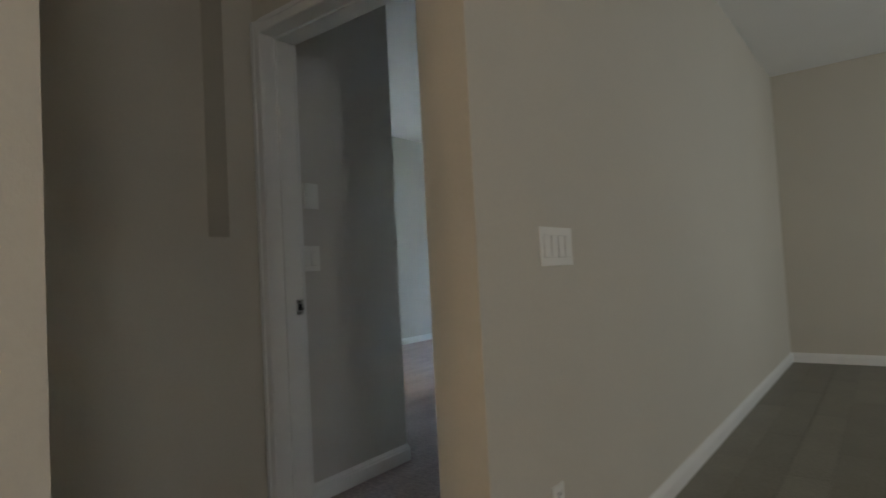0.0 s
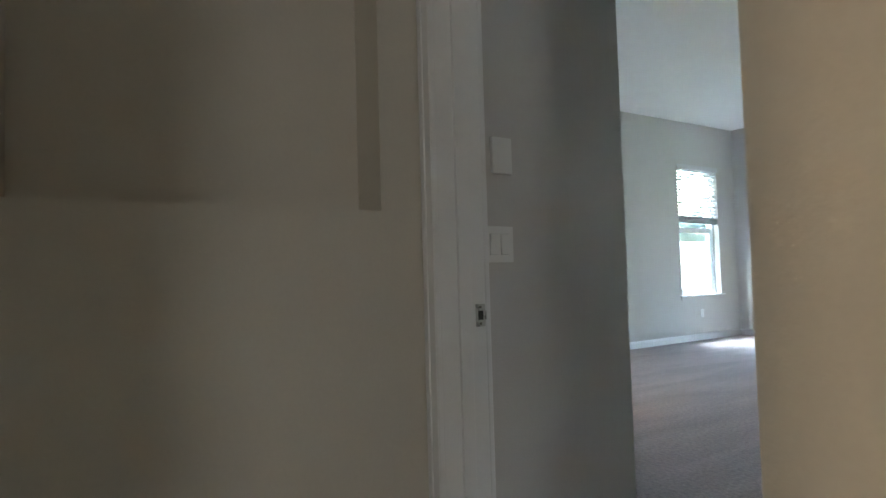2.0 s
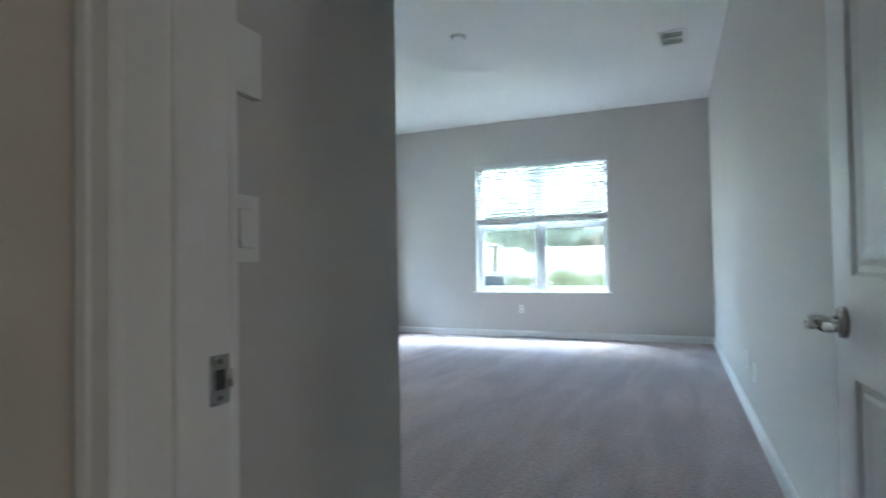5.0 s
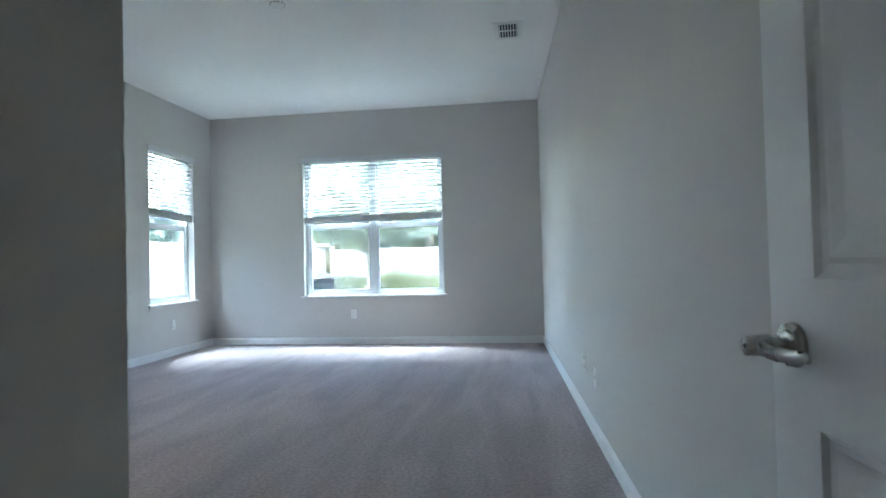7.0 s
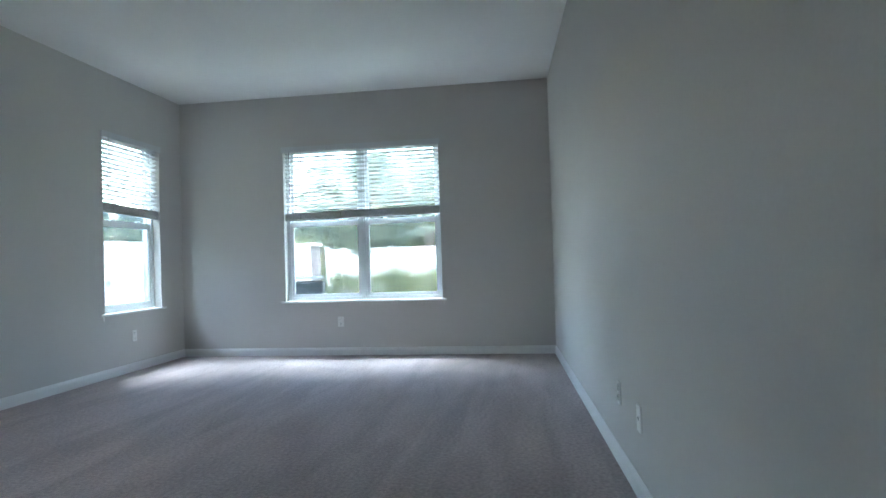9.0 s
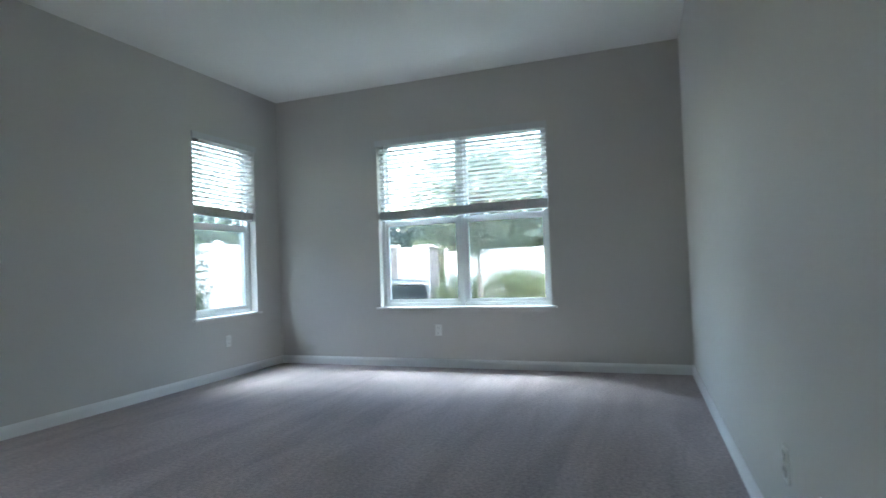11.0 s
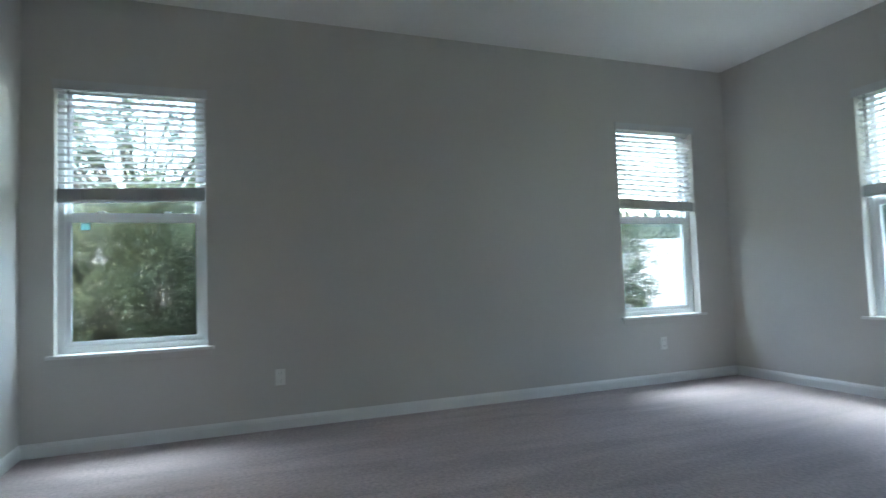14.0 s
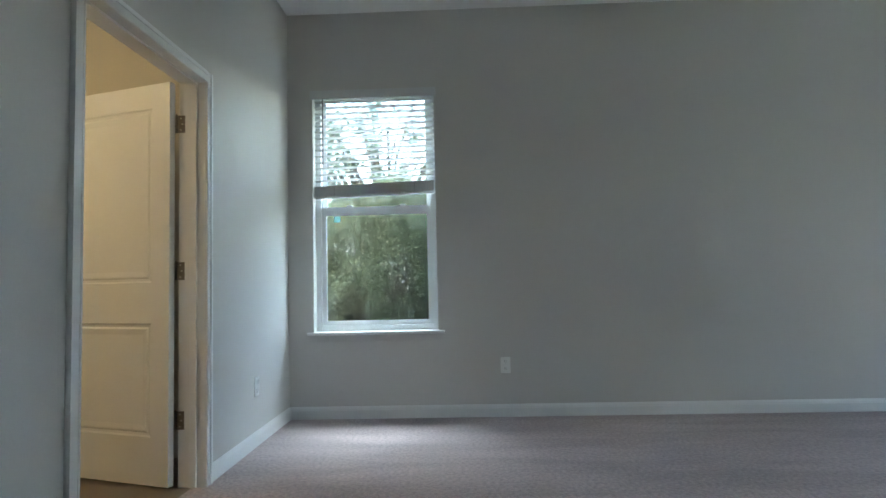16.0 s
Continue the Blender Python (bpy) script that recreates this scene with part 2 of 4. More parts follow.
def cyl(a, b, r1, r2=None, seg=16):
    return cyl_into(bmesh.new(), a, b, r1, r2, seg)


def panel_wall(axis, face, back, u0, u1, z0, z1, holes=()):
    """A wall with real openings: axis "x" stands at x = face..back and runs along y, "y" the other way round. Holes: (u0, u1, z0, z1)."""
    us = sorted({u0, u1, *(h[0] for h in holes), *(h[1] for h in holes)})
    zs = sorted({z0, z1, *(h[2] for h in holes), *(h[3] for h in holes)})
    bm = bmesh.new()
    made = {}

    def vert(u, z, d):
        key = (round(u, 5), round(z, 5), d)
        if key not in made:
            w = face if d == 0 else back
            made[key] = bm.verts.new((w, u, z) if axis == "x" else (u, w, z))
        return made[key]

    def solid(i, j):
        if not (0 <= i < len(us) - 1 and 0 <= j < len(zs) - 1):
            return False
        u, z = (us[i] + us[i + 1]) / 2, (zs[j] + zs[j + 1]) / 2
        return not any(h[0] < u < h[1] and h[2] < z < h[3] for h in holes)

    for i in range(len(us) - 1):
        for j in range(len(zs) - 1):
            if not solid(i, j):
                continue
            a, b, c, d = (us[i], zs[j]), (us[i + 1], zs[j]), (us[i + 1], zs[j + 1]), (us[i], zs[j + 1])
            for side in (0, 1):
                bm.faces.new([vert(*p, side) for p in (a, b, c, d)])
            for (p, q), (ni, nj) in (((a, b), (i, j - 1)), ((b, c), (i + 1, j)), ((c, d), (i, j + 1)), ((d, a), (i - 1, j))):
                if not solid(ni, nj):
                    bm.faces.new([vert(*p, 0), vert(*q, 0), vert(*q, 1), vert(*p, 1)])
    return bm


def prism(points, z0, z1):
    bm = bmesh.new()
    lo = [bm.verts.new((x, y, z0)) for x, y in points]
    hi = [bm.verts.new((x, y, z1)) for x, y in points]
    n = len(points)
    bm.faces.new(lo)
    bm.faces.new(hi)
    for i in range(n):
        bm.faces.new((lo[i], lo[(i + 1) % n], hi[(i + 1) % n], hi[i]))
    return bm


# ---------------------------------------------------------------- the plan, in metres
H = 3.06                       # bedroom ceiling
SILL, HEAD = 0.635, 2.455       # windows
A1 = (-1.325, -0.425)          # y range of the small window by the corner
A2 = (-5.81, -4.885)           # y range of the small window by the bathroom door
BW = (1.305, 3.172)            # x range of the twin window
YC = -6.0                      # wall with the bathroom door
BATH = (1.41, 2.362)           # its clear opening
XS, XO, YO = 3.555, 3.517, -6.468  # switch wall at the door, and its outside corner
YD = -7.43                     # hall face of the wall with the bedroom door
DOOR = (3.705, 4.622)           # its clear opening
XN = 3.635                     # niche wall
XQ, YQ = 4.87, -7.655          # outer face and end of the long wall
YS = -8.605                    # hall recess, south side
DOORH = 2.04
HH = 2.74                      # hall ceiling


def x_long(y):
    """Inner face of the long wall, which stands a little out of square."""
    return 4.42 - 0.038 * y


def x_switch(y):
    """Room face of the switch wall, a little out of square as well."""
    return XS + (XO - XS) * (y - YD - 0.12) / (YO - YD - 0.12)


# ---------------------------------------------------------------- floors and ceilings
structure("floor_bedroom", prism([(-0.05, 0.05), (-0.05, YC - 0.06), (2.80, YC - 0.06), (2.80, YO - 0.05), (XO - 0.05, YO - 0.05), (XS - 0.08, YD + 0.04), (x_long(YD) + 0.05, YD + 0.04), (x_long(0) + 0.05, 0.05)], -0.12, 0.0), CARPET,
          "grey mauve cut-pile carpet with vacuum marks", "carpet")
structure("ceiling_bedroom", prism([(-0.05, 0.05), (-0.05, YC - 0.06), (2.80, YC - 0.06), (2.80, YO - 0.05), (XO - 0.05, YO - 0.05), (XS - 0.08, YD + 0.04), (x_long(YD) + 0.05, YD + 0.04), (x_long(0) + 0.05, 0.05)], H, H + 0.15), CEIL,
          "white textured bedroom ceiling", "ceiling")
# ---------------------------------------------------------------- walls
structure("wall_west", panel_wall("x", 0.0, -0.22, YC - 0.12, 0.22, -0.15, H + 0.15, [(*A1, SILL - 0.03, HEAD), (*A2, SILL - 0.03, HEAD)]), PAINT,
          "greige painted wall with two small windows", "wall")
structure("wall_north", panel_wall("y", 0.0, 0.22, 0.0, 4.87, -0.15, H + 0.15, [(*BW, SILL - 0.03, HEAD)]), PAINT,
          "greige painted wall with a twin window", "wall")
wall_east = structure("wall_east", prism([(x_long(0), 0.0), (x_long(YQ), YQ), (XQ, YQ), (XQ, 0.0)], -0.15, H + 0.15), [PAINT, PAINT_HALL],
                      "long greige painted wall between bedroom and hall", "wall")
for face in wall_east.data.polygons:
    if face.normal.x > 0.5 or face.normal.y < -0.5:
        face.material_index = 1
structure("wall_bath", panel_wall("y", YC, YC - 0.12, 0.0, 2.82, -0.15, H + 0.15, [(BATH[0] - 0.02, BATH[1] + 0.02, -0.1, DOORH + 0.02)]), PAINT,
          "greige painted wall with the bathroom doorway", "wall")
structure("wall_step", prism([(2.70, YC - 0.12), (2.70, YO), (XO, YO), (XS, YD + 0.12), (XS - 0.12, YD + 0.12), (XO - 0.12, YO - 0.12), (2.58, YO - 0.12), (2.58, YC - 0.12)], -0.15, H + 0.15), PAINT,
          "greige painted wall with light switches", "wall")
structure("wall_door", panel_wall("y", YD, YD + 0.12, XS - 0.12, x_long(YD) + 0.01, -0.15, H + 0.15, [(DOOR[0] - 0.02, DOOR[1] + 0.02, -0.1, DOORH + 0.02)]), PAINT_HALL,
          "beige painted wall with the bedroom doorway", "wall")
NICHE = (-8.41, -7.57, 1.203, 2.45)
structure("wall_niche", panel_wall("x", XN, XN - 0.155, YS, YD, -0.15, HH + 0.1, [NICHE]), PAINT_HALL, "beige painted wall with a recessed niche", "wall")
structure("wall_niche_back", box((XN - 0.25, YS - 0.15, -0.15), (XN - 0.155, YD, HH + 0.1)), PAINT_HALL, "beige painted back of the niche", "wall")
structure("wall_recess_south", box((XN - 0.1, YS - 0.16, -0.15), (4.918, YS, HH + 0.1)), PAINT_HALL, "beige painted end of the hall recess", "wall")
structure("wall_hall_west", box((4.74, -12.0, -0.15), (4.918, YS - 0.16, HH + 0.1)), PAINT_HALL, "beige painted hall wall", "wall")
structure("wall_hall_north", box((XQ, -2.50, -0.15), (9.0, -2.35, HH + 0.1)), PAINT_HALL, "beige painted living room wall", "wall")
structure("wall_hall_east", panel_wall("x", 9.0, 9.2, -12.0, -2.35, -0.15, HH + 0.1, [(-4.8, -3.8, 0.8, 2.0), (-11.0, -10.0, 0.8, 2.0)]), PAINT_HALL, "beige unseen wall with two added window openings", "wall")
# Panels added behind the side lamps keep the sky out of the openings
for wy in (-4.8, -11.0):
    structure("opening_blocker_hall", box((9.14, wy, 0.8), (9.15, wy + 1.0, 2.0)), CEIL, "added pale panel closing an unseen opening against the sky", "window shade")
structure("wall_hall_south", box((4.74, -12.15, -0.15), (9.2, -12.0, HH + 0.1)), PAINT_HALL, "beige painted wall closing the hall", "wall")
structure("ceiling_hall", prism([(XN - 0.25, YD), (XN - 0.25, YS - 0.16), (4.74, YS - 0.16), (4.74, -12.15), (9.2, -12.15), (9.2, -2.35), (XQ, -2.35), (XQ, YQ), (x_long(YQ), YQ), (x_long(YD), YD)], HH, HH + 0.1), CEIL,
          "white textured hall ceiling", "ceiling")
floor_hall = structure("floor_hall", prism([(XN - 0.25, YD + 0.04), (XN - 0.25, YS - 0.16), (4.74, YS - 0.16), (4.74, -12.15), (9.2, -12.15), (9.2, -2.35), (XQ, -2.35), (XQ, YQ), (x_long(YQ), YQ), (x_long(YD), YD + 0.04)], -0.12, -0.012), SUBFLOOR,
                       "grey brown wood plank floor", "floor")
# bathroom
structure("wall_bath_west", box((0.78, -8.6, -0.15), (0.90, YC - 0.12, HH)), PAINT_HALL, "cream painted bathroom wall", "wall")
structure("wall_bath_south", box((0.78, -8.75, -0.15), (XN - 0.25, -8.6, HH)), PAINT_HALL, "cream painted bathroom wall", "wall")
structure("ceiling_bath", box((0.78, -8.75, HH), (XN - 0.25, YC - 0.12, HH + 0.1)), CEIL, "white bathroom ceiling", "ceiling")
structure("floor_bath", box((0.78, -8.75, -0.12), (XN - 0.25, YC - 0.06, -0.004)), TILE, "beige bathroom floor", "floor")


# ---------------------------------------------------------------- skirting
def skirting(name, points, parent_label="white painted baseboard"):
    """A moulded baseboard along a line on the floor; the room lies to the left of the line."""
    prof = [(0, 0.0), (0.014, 0.0), (0.014, 0.062), (0.011, 0.068), (0.011, 0.074), (0.006, 0.082), (0.004, 0.09), (0, 0.09)]
    bm = bmesh.new()
    pts = [Vector(p) for p in points]
    rings = []
    for i, p in enumerate(pts):
        d0 = (pts[i] - pts[i - 1]).normalized() if i else None
        d1 = (pts[i + 1] - pts[i]).normalized() if i < len(pts) - 1 else None
        n0 = Vector((-d0.y, d0.x)) if d0 else None
        n1 = Vector((-d1.y, d1.x)) if d1 else None
        if n0 is None or n1 is None:
            nrm = n0 or n1
        else:
            nrm = (n0 + n1) / (1 + n0.dot(n1))
        rings.append([bm.verts.new((p.x + nrm.x * o, p.y + nrm.y * o, z + 0.001)) for o, z in prof])
    for a, b in zip(rings, rings[1:]):
        for k in range(len(prof)):
            bm.faces.new((a[k], b[k], b[(k + 1) % len(prof)], a[(k + 1) % len(prof)]))
    bm.faces.new(rings[0])
    bm.faces.new(rings[-1])
    return structure(name, bm, TRIM, parent_label, "baseboard")


CW = 0.058
skirting("baseboard_bedroom", [(BATH[0] - CW - 0.012, YC), (0, YC), (0, 0), (x_long(0), 0), (x_long(YD + 0.12), YD + 0.12), (DOOR[1] + CW + 0.012, YD + 0.12)][::-1])
skirting("baseboard_entry", [(x_switch(YD + 0.168), YD + 0.168), (XO, YO), (2.70, YO), (2.70, YC - 0.12)][::-1])
skirting("baseboard_recess", [(XN, YS), (XN, YD - 0.02)][::-1])
skirting("baseboard_hall", [(x_long(YQ) + 0.0, YQ), (XQ, YQ), (XQ, -2.5), (9.0, -2.5)][::-1])
skirting("baseboard_hall_west", [(4.918, -12.0), (4.918, YS), (XN, YS)][::-1])


# ---------------------------------------------------------------- windows
def window(name, w, m, twin, label, sticker=False):
    """A vinyl single-hung window unit in the wall's opening: x runs across, y into the wall, z up from the stool."""
    t = thing(name, m, label, "window", "", "structure")
    hgt = HEAD - SILL
    f, d0, d1 = 0.042, 0.085, 0.165
    units = [(0.0, w, f, f)] if not twin else [(0.0, w / 2 - 0.012, f, 0.022), (w / 2 + 0.012, w, 0.022, f)]
    part("stool", box((-0.045, -0.035, -0.022), (w + 0.045, 0.0, 0.0), 0.005), TRIM, t, "painted wooden stool")
    part("window_sill", box((0.0, 0.0, -0.03), (w, 0.20, 0.0)), TRIM, t)
    # Wall paint on the apron puts the stool's shade into its colour
    part("apron", box((-0.02, -0.010, -0.070), (w + 0.02, 0.0, -0.0225), 0.003), PAINT, t, "apron in greige wall paint, darker for the stool's shade")
    if twin:
        part("mullion", box((w / 2 - 0.012, d0 - 0.008, 0), (w / 2 + 0.012, d1 + 0.01, hgt), 0.003), VINYL, t)
    for a, b, fl, fr in units:
        bm = bmesh.new()
        box_into(bm, (a, d0, 0.0), (a + fl, d1, hgt), 0.003)
        box_into(bm, (b - fr, d0, 0.0), (b, d1, hgt), 0.003)
        box_into(bm, (a + fl, d0, 0.0), (b - fr, d1, f), 0.003)
        box_into(bm, (a + fl, d0, hgt - 0.02), (b - fr, d1, hgt), 0.003)
        part("window_frame", bm, VINYL, t)
        s, top_rail = 0.034, {"lower_sash": 0.062, "upper_sash": 0.02}
        for nm, z0, z1, y0, y1 in (("lower_sash", f, 0.945, d0 + 0.012, d0 + 0.04), ("upper_sash", 0.905, hgt - 0.02, d0 + 0.045, d0 + 0.07)):
            bm = bmesh.new()
            box_into(bm, (a + fl, y0, z0), (a + fl + s, y1, z1), 0.002)
            box_into(bm, (b - fr - s, y0, z0), (b - fr, y1, z1), 0.002)
            box_into(bm, (a + fl + s, y0, z0), (b - fr - s, y1, z0 + s), 0.002)
            box_into(bm, (a + fl + s, y0, z1 - top_rail[nm]), (b - fr - s, y1, z1), 0.002)
            sash = part(nm, bm, VINYL, t)
            pane = part("pane", box((a + fl + s - 0.004, (y0 + y1) / 2 - 0.002, z0 + s - 0.004), (b - fr - s + 0.004, (y0 + y1) / 2 + 0.002, z1 - top_rail[nm] + 0.004)), GLASS, sash)
            pane.visible_shadow = False
            # glazing bead and the rubber line round the pane
            bm = bmesh.new()
            yb = y0 - 0.0015
            box_into(bm, (a + fl + s - 0.007, yb, z0 + s), (a + fl + s, y0 + 0.006, z1 - top_rail[nm]))
            box_into(bm, (b - fr - s, yb, z0 + s), (b - fr - s + 0.007, y0 + 0.006, z1 - top_rail[nm]))
            box_into(bm, (a + fl + s - 0.007, yb, z0 + s - 0.007), (b - fr - s + 0.007, y0 + 0.006, z0 + s))
            part("glazing_bead", bm, VINYL, sash)
        rail = box((a + fl + 0.02, d0 + 0.004, 0.878), (b - fr - 0.02, d0 + 0.013, 0.890), 0.003)
        part("finger_lift", rail, VINYL, t)
        for u in (0.28, 0.72):
            x = a + (b - a) * u
            part("sash_lock", box((x - 0.022, d0 + 0.002, 0.945), (x + 0.022, d0 + 0.03, 0.958), 0.003), VINYL, t)
    if sticker:
        part("sticker", box((f + 0.034 + 0.055, d0 + 0.0235, 0.83), (f + 0.034 + 0.105, d0 + 0.0242, 0.875)), STICKER, t, "small pale teal sticker on the glass")
    return t


def blind(name, w, drop_l, drop_r, m, label, tilt, wand=0.05):
    """A 2-inch slat blind, part raised: headrail, valance, hanging slats on ladder cords, the raised slats stacked on the bottom rail."""
    t = thing(name, m, label, "window blind", "blinds of the bedroom windows")
    g = 0.006
    part("headrail", box((g, 0.012, -0.045), (w - g, 0.062, -0.002), 0.002), SLAT, t)
    v = part("valance", box((-0.014, -0.016, -0.062), (w + 0.014, -0.008, 0.004), 0.002), SLAT, t, "white moulded valance")
    part("valance_clip", box((-0.014, -0.0085, -0.060), (-0.008, -0.0005, 0.002), 0.001), SLAT, v)
    part("valance_clip", box((w + 0.008, -0.0085, -0.060), (w + 0.014, -0.0005, 0.002), 0.001), SLAT, v)
    pitch, depth, th = 0.0445, 0.049, 0.0028
    stack = 0.098

    def z_at(x, z_frac):
        return -(drop_l + (drop_r - drop_l) * x / w) * z_frac

    n = int((max(drop_l, drop_r) - stack - 0.075) / pitch)
    bm = bmesh.new()
    c, s = math.cos(radians(tilt)), math.sin(radians(tilt))
    prof = [(-0.5 * depth, -0.5 * th), (0, 0.6 * th), (0.5 * depth, -0.5 * th), (0.5 * depth, 0.5 * th), (0, 1.6 * th), (-0.5 * depth, 0.5 * th)]
    vs = []
    for x in (0.0, w - 2 * g - 0.006):
        vs.append([bm.verts.new((x, y * c - z * s, y * s + z * c)) for y, z in prof])
    for k in range(6):
        bm.faces.new((vs[0][k], vs[1][k], vs[1][(k + 1) % 6], vs[0][(k + 1) % 6]))
    bm.faces.new(vs[0])
    bm.faces.new(vs[1])
    me = finish("slat", bm, SLAT_THIN)
    for i in range(n):
        ob = new("slat", me)
        ob.parent = t
        frac = (i + 1) / (n + 0.0)
        lean = math.atan2(-(drop_r - drop_l) * frac, w)
        ob.matrix_basis = Matrix.Translation((g + 0.003, 0.037, -0.068 - i * pitch * (min(drop_l, drop_r) - stack - 0.06) / (n * pitch) - (0 if drop_r >= drop_l else 0) - max(0, drop_l - drop_r) * frac)) @ Matrix.Rotation(-lean, 4, "Y")
    lean = math.atan2(drop_r - drop_l, w)
    st = []
    zs = -drop_l
    for k in range(12):
        bm = box((g + 0.003 + random.uniform(-0.001, 0.001), 0.012 + random.uniform(-0.003, 0.003), 0.016 + k * 0.0066), (w - g - 0.003, 0.060, 0.0195 + k * 0.0066))
        ob = part("stacked_slat", bm, SLAT, t)
        ob.matrix_basis = Matrix.Translation((0, 0, zs)) @ Matrix.Rotation(lean, 4, "Y")
    ob = part("bottom_rail", box((g + 0.003, 0.010, 0.0), (w - g - 0.003, 0.062, 0.015), 0.003), SLAT, t)
    ob.matrix_basis = Matrix.Translation((0, 0, zs)) @ Matrix.Rotation(lean, 4, "Y")
    lads = [0.16, w - 0.16] if w < 1.2 else [0.2, 0.2 + (w - 0.4) / 3, 0.2 + 2 * (w - 0.4) / 3, w - 0.2]
    for x in lads:
        for y in (0.011, 0.0625):
            part("ladder_cord", cyl((x, y, -0.05), (x, y, z_at(x, 1) + 0.01), 0.0009, seg=6), CORD, t)
    part("tilt_wand", cyl((wand + 0.03, -0.003, -0.055), (wand + 0.03, -0.004, -0.56), 0.004, seg=8), CORD, t, "slim grey tilt wand")
    return t


def win_pose(x, y, z, turn):
    return pose(x, y, z, 0, 0, turn)


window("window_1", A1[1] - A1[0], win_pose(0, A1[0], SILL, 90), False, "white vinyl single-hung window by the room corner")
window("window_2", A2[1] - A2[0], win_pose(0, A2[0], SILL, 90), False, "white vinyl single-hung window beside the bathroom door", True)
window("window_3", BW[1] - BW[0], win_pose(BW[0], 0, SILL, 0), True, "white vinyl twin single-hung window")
blind("window_blind", A1[1] - A1[0], 0.800, 0.828, win_pose(0, A1[0], HEAD, 90), "half-raised white slatted blind in the corner window", -19)
blind("window_blind", A2[1] - A2[0], 0.818, 0.790, win_pose(0, A2[0], HEAD, 90), "half-raised white slatted blind in front of a leafy view", -5)
blind("window_blind", BW[1] - BW[0], 0.872, 0.850, win_pose(BW[0], 0, HEAD, 0), "wide half-raised white slatted blind in the twin window", -14)


# ---------------------------------------------------------------- doors
def casing(name, u0, u1, top, m, label):
    """A moulded door casing: x across the doorway, y towards the viewer is negative, z up."""
    t = thing(name, m, label, "door casing", "", "structure")
    for nm, lo, hi in (("casing_leg", (u0 - CW, -0.016, 0), (u0, -0.0005, top + CW)), ("casing_leg", (u1, -0.016, 0), (u1 + CW, -0.0005, top + CW)), ("casing_head", (u0, -0.016, top), (u1, -0.0005, top + CW))):
        bm = box(lo, hi, 0.0035)
        if nm == "casing_leg":
            s0 = lo[0] if hi[0] == u0 else hi[0] - 0.02
            box_into(bm, (s0, -0.021, 0), (s0 + 0.02, -0.0155, top + CW), 0.002)
            s1 = hi[0] - 0.012 if hi[0] == u0 else lo[0] + 0.003
            box_into(bm, (s1, -0.0185, 0), (s1 + 0.009, -0.0155, top + 0.01), 0.001)
        else:
            box_into(bm, (u0, -0.021, top + CW - 0.02), (u1, -0.0155, top + CW), 0.002)
            box_into(bm, (u0, -0.0185, top + 0.003), (u1, -0.0155, top + 0.012), 0.001)
        part(nm, bm, TRIM, t)
    return t


def jamb(name, u0, u1, top, y0, y1, m, label, stop):
    t = thing(name, m, label, "door frame", "", "structure")
    part("side_jamb", box((u0 - 0.019, y0, 0), (u0, y1, top + 0.019), 0.001), TRIM, t)
    part("side_jamb", box((u1, y0, 0), (u1 + 0.019, y1, top + 0.019), 0.001), TRIM, t)
    part("head_jamb", box((u0, y0, top), (u1, y1, top + 0.019), 0.001), TRIM, t)
    a, b = stop
    part("door_stop", box((u0, a, 0), (u0 + 0.011, b, top - 0.011), 0.002), TRIM, t)
    part("door_stop", box((u1 - 0.011, a, 0), (u1, b, top - 0.011), 0.002), TRIM, t)
    part("door_stop", box((u0, a, top - 0.011), (u1, b, top), 0.002), TRIM, t)
    return t


def leaf_into(w, h, th):
    """A two-panel moulded door: x from the hinge side, y through its thickness, z up. Panels are sunk with sloped mouldings on both faces."""
    bm = bmesh.new()
    panels = [(0.115, w - 0.115, 0.235, 0.80), (0.115, w - 0.115, 1.005, h - 0.125)]
    us = sorted({0.0, w, 0.115, w - 0.115})
    zs = sorted({0.0, h, *(p[2] for p in panels), *(p[3] for p in panels)})
    made = {}

    def vert(u, z, y):
        k = (round(u, 4), round(z, 4), round(y, 4))
        if k not in made:
            made[k] = bm.verts.new((u, y, z))
        return made[k]

    for y, s in ((0.0, 1), (th, -1)):
        for i in range(len(us) - 1):
            for j in range(len(zs) - 1):
                u0, u1, z0, z1 = us[i], us[i + 1], zs[j], zs[j + 1]
                q = [(u0, z0), (u1, z0), (u1, z1), (u0, z1)]
                if not any(abs(p[0] - u0) < 1e-6 and abs(p[2] - z0) < 1e-6 for p in panels):
                    bm.faces.new([vert(u, z, y) for u, z in q])
                    continue
                steps = [(0, 0), (0.008, 0.007), (0.020, 0.009), (0.028, 0.004), (0.034, 0.004), (0.058, 0.0075)]
                rings = [[vert(u0 + o, z0 + o, y + s * d), vert(u1 - o, z0 + o, y + s * d), vert(u1 - o, z1 - o, y + s * d), vert(u0 + o, z1 - o, y + s * d)] for o, d in steps]
                for a, b in zip(rings, rings[1:]):
                    for k in range(4):
                        bm.faces.new((a[k], a[(k + 1) % 4], b[(k + 1) % 4], b[k]))
                bm.faces.new(rings[-1])
    edge = [(u, 0.0) for u in us] + [(w, z) for z in zs[1:]] + [(u, h) for u in us[-2::-1]] + [(0.0, z) for z in zs[-2:0:-1]]
    for a, b in zip(edge, edge[1:] + edge[:1]):
        bm.faces.new([vert(*a, 0.0), vert(*b, 0.0), vert(*b, th), vert(*a, th)])
    return bm


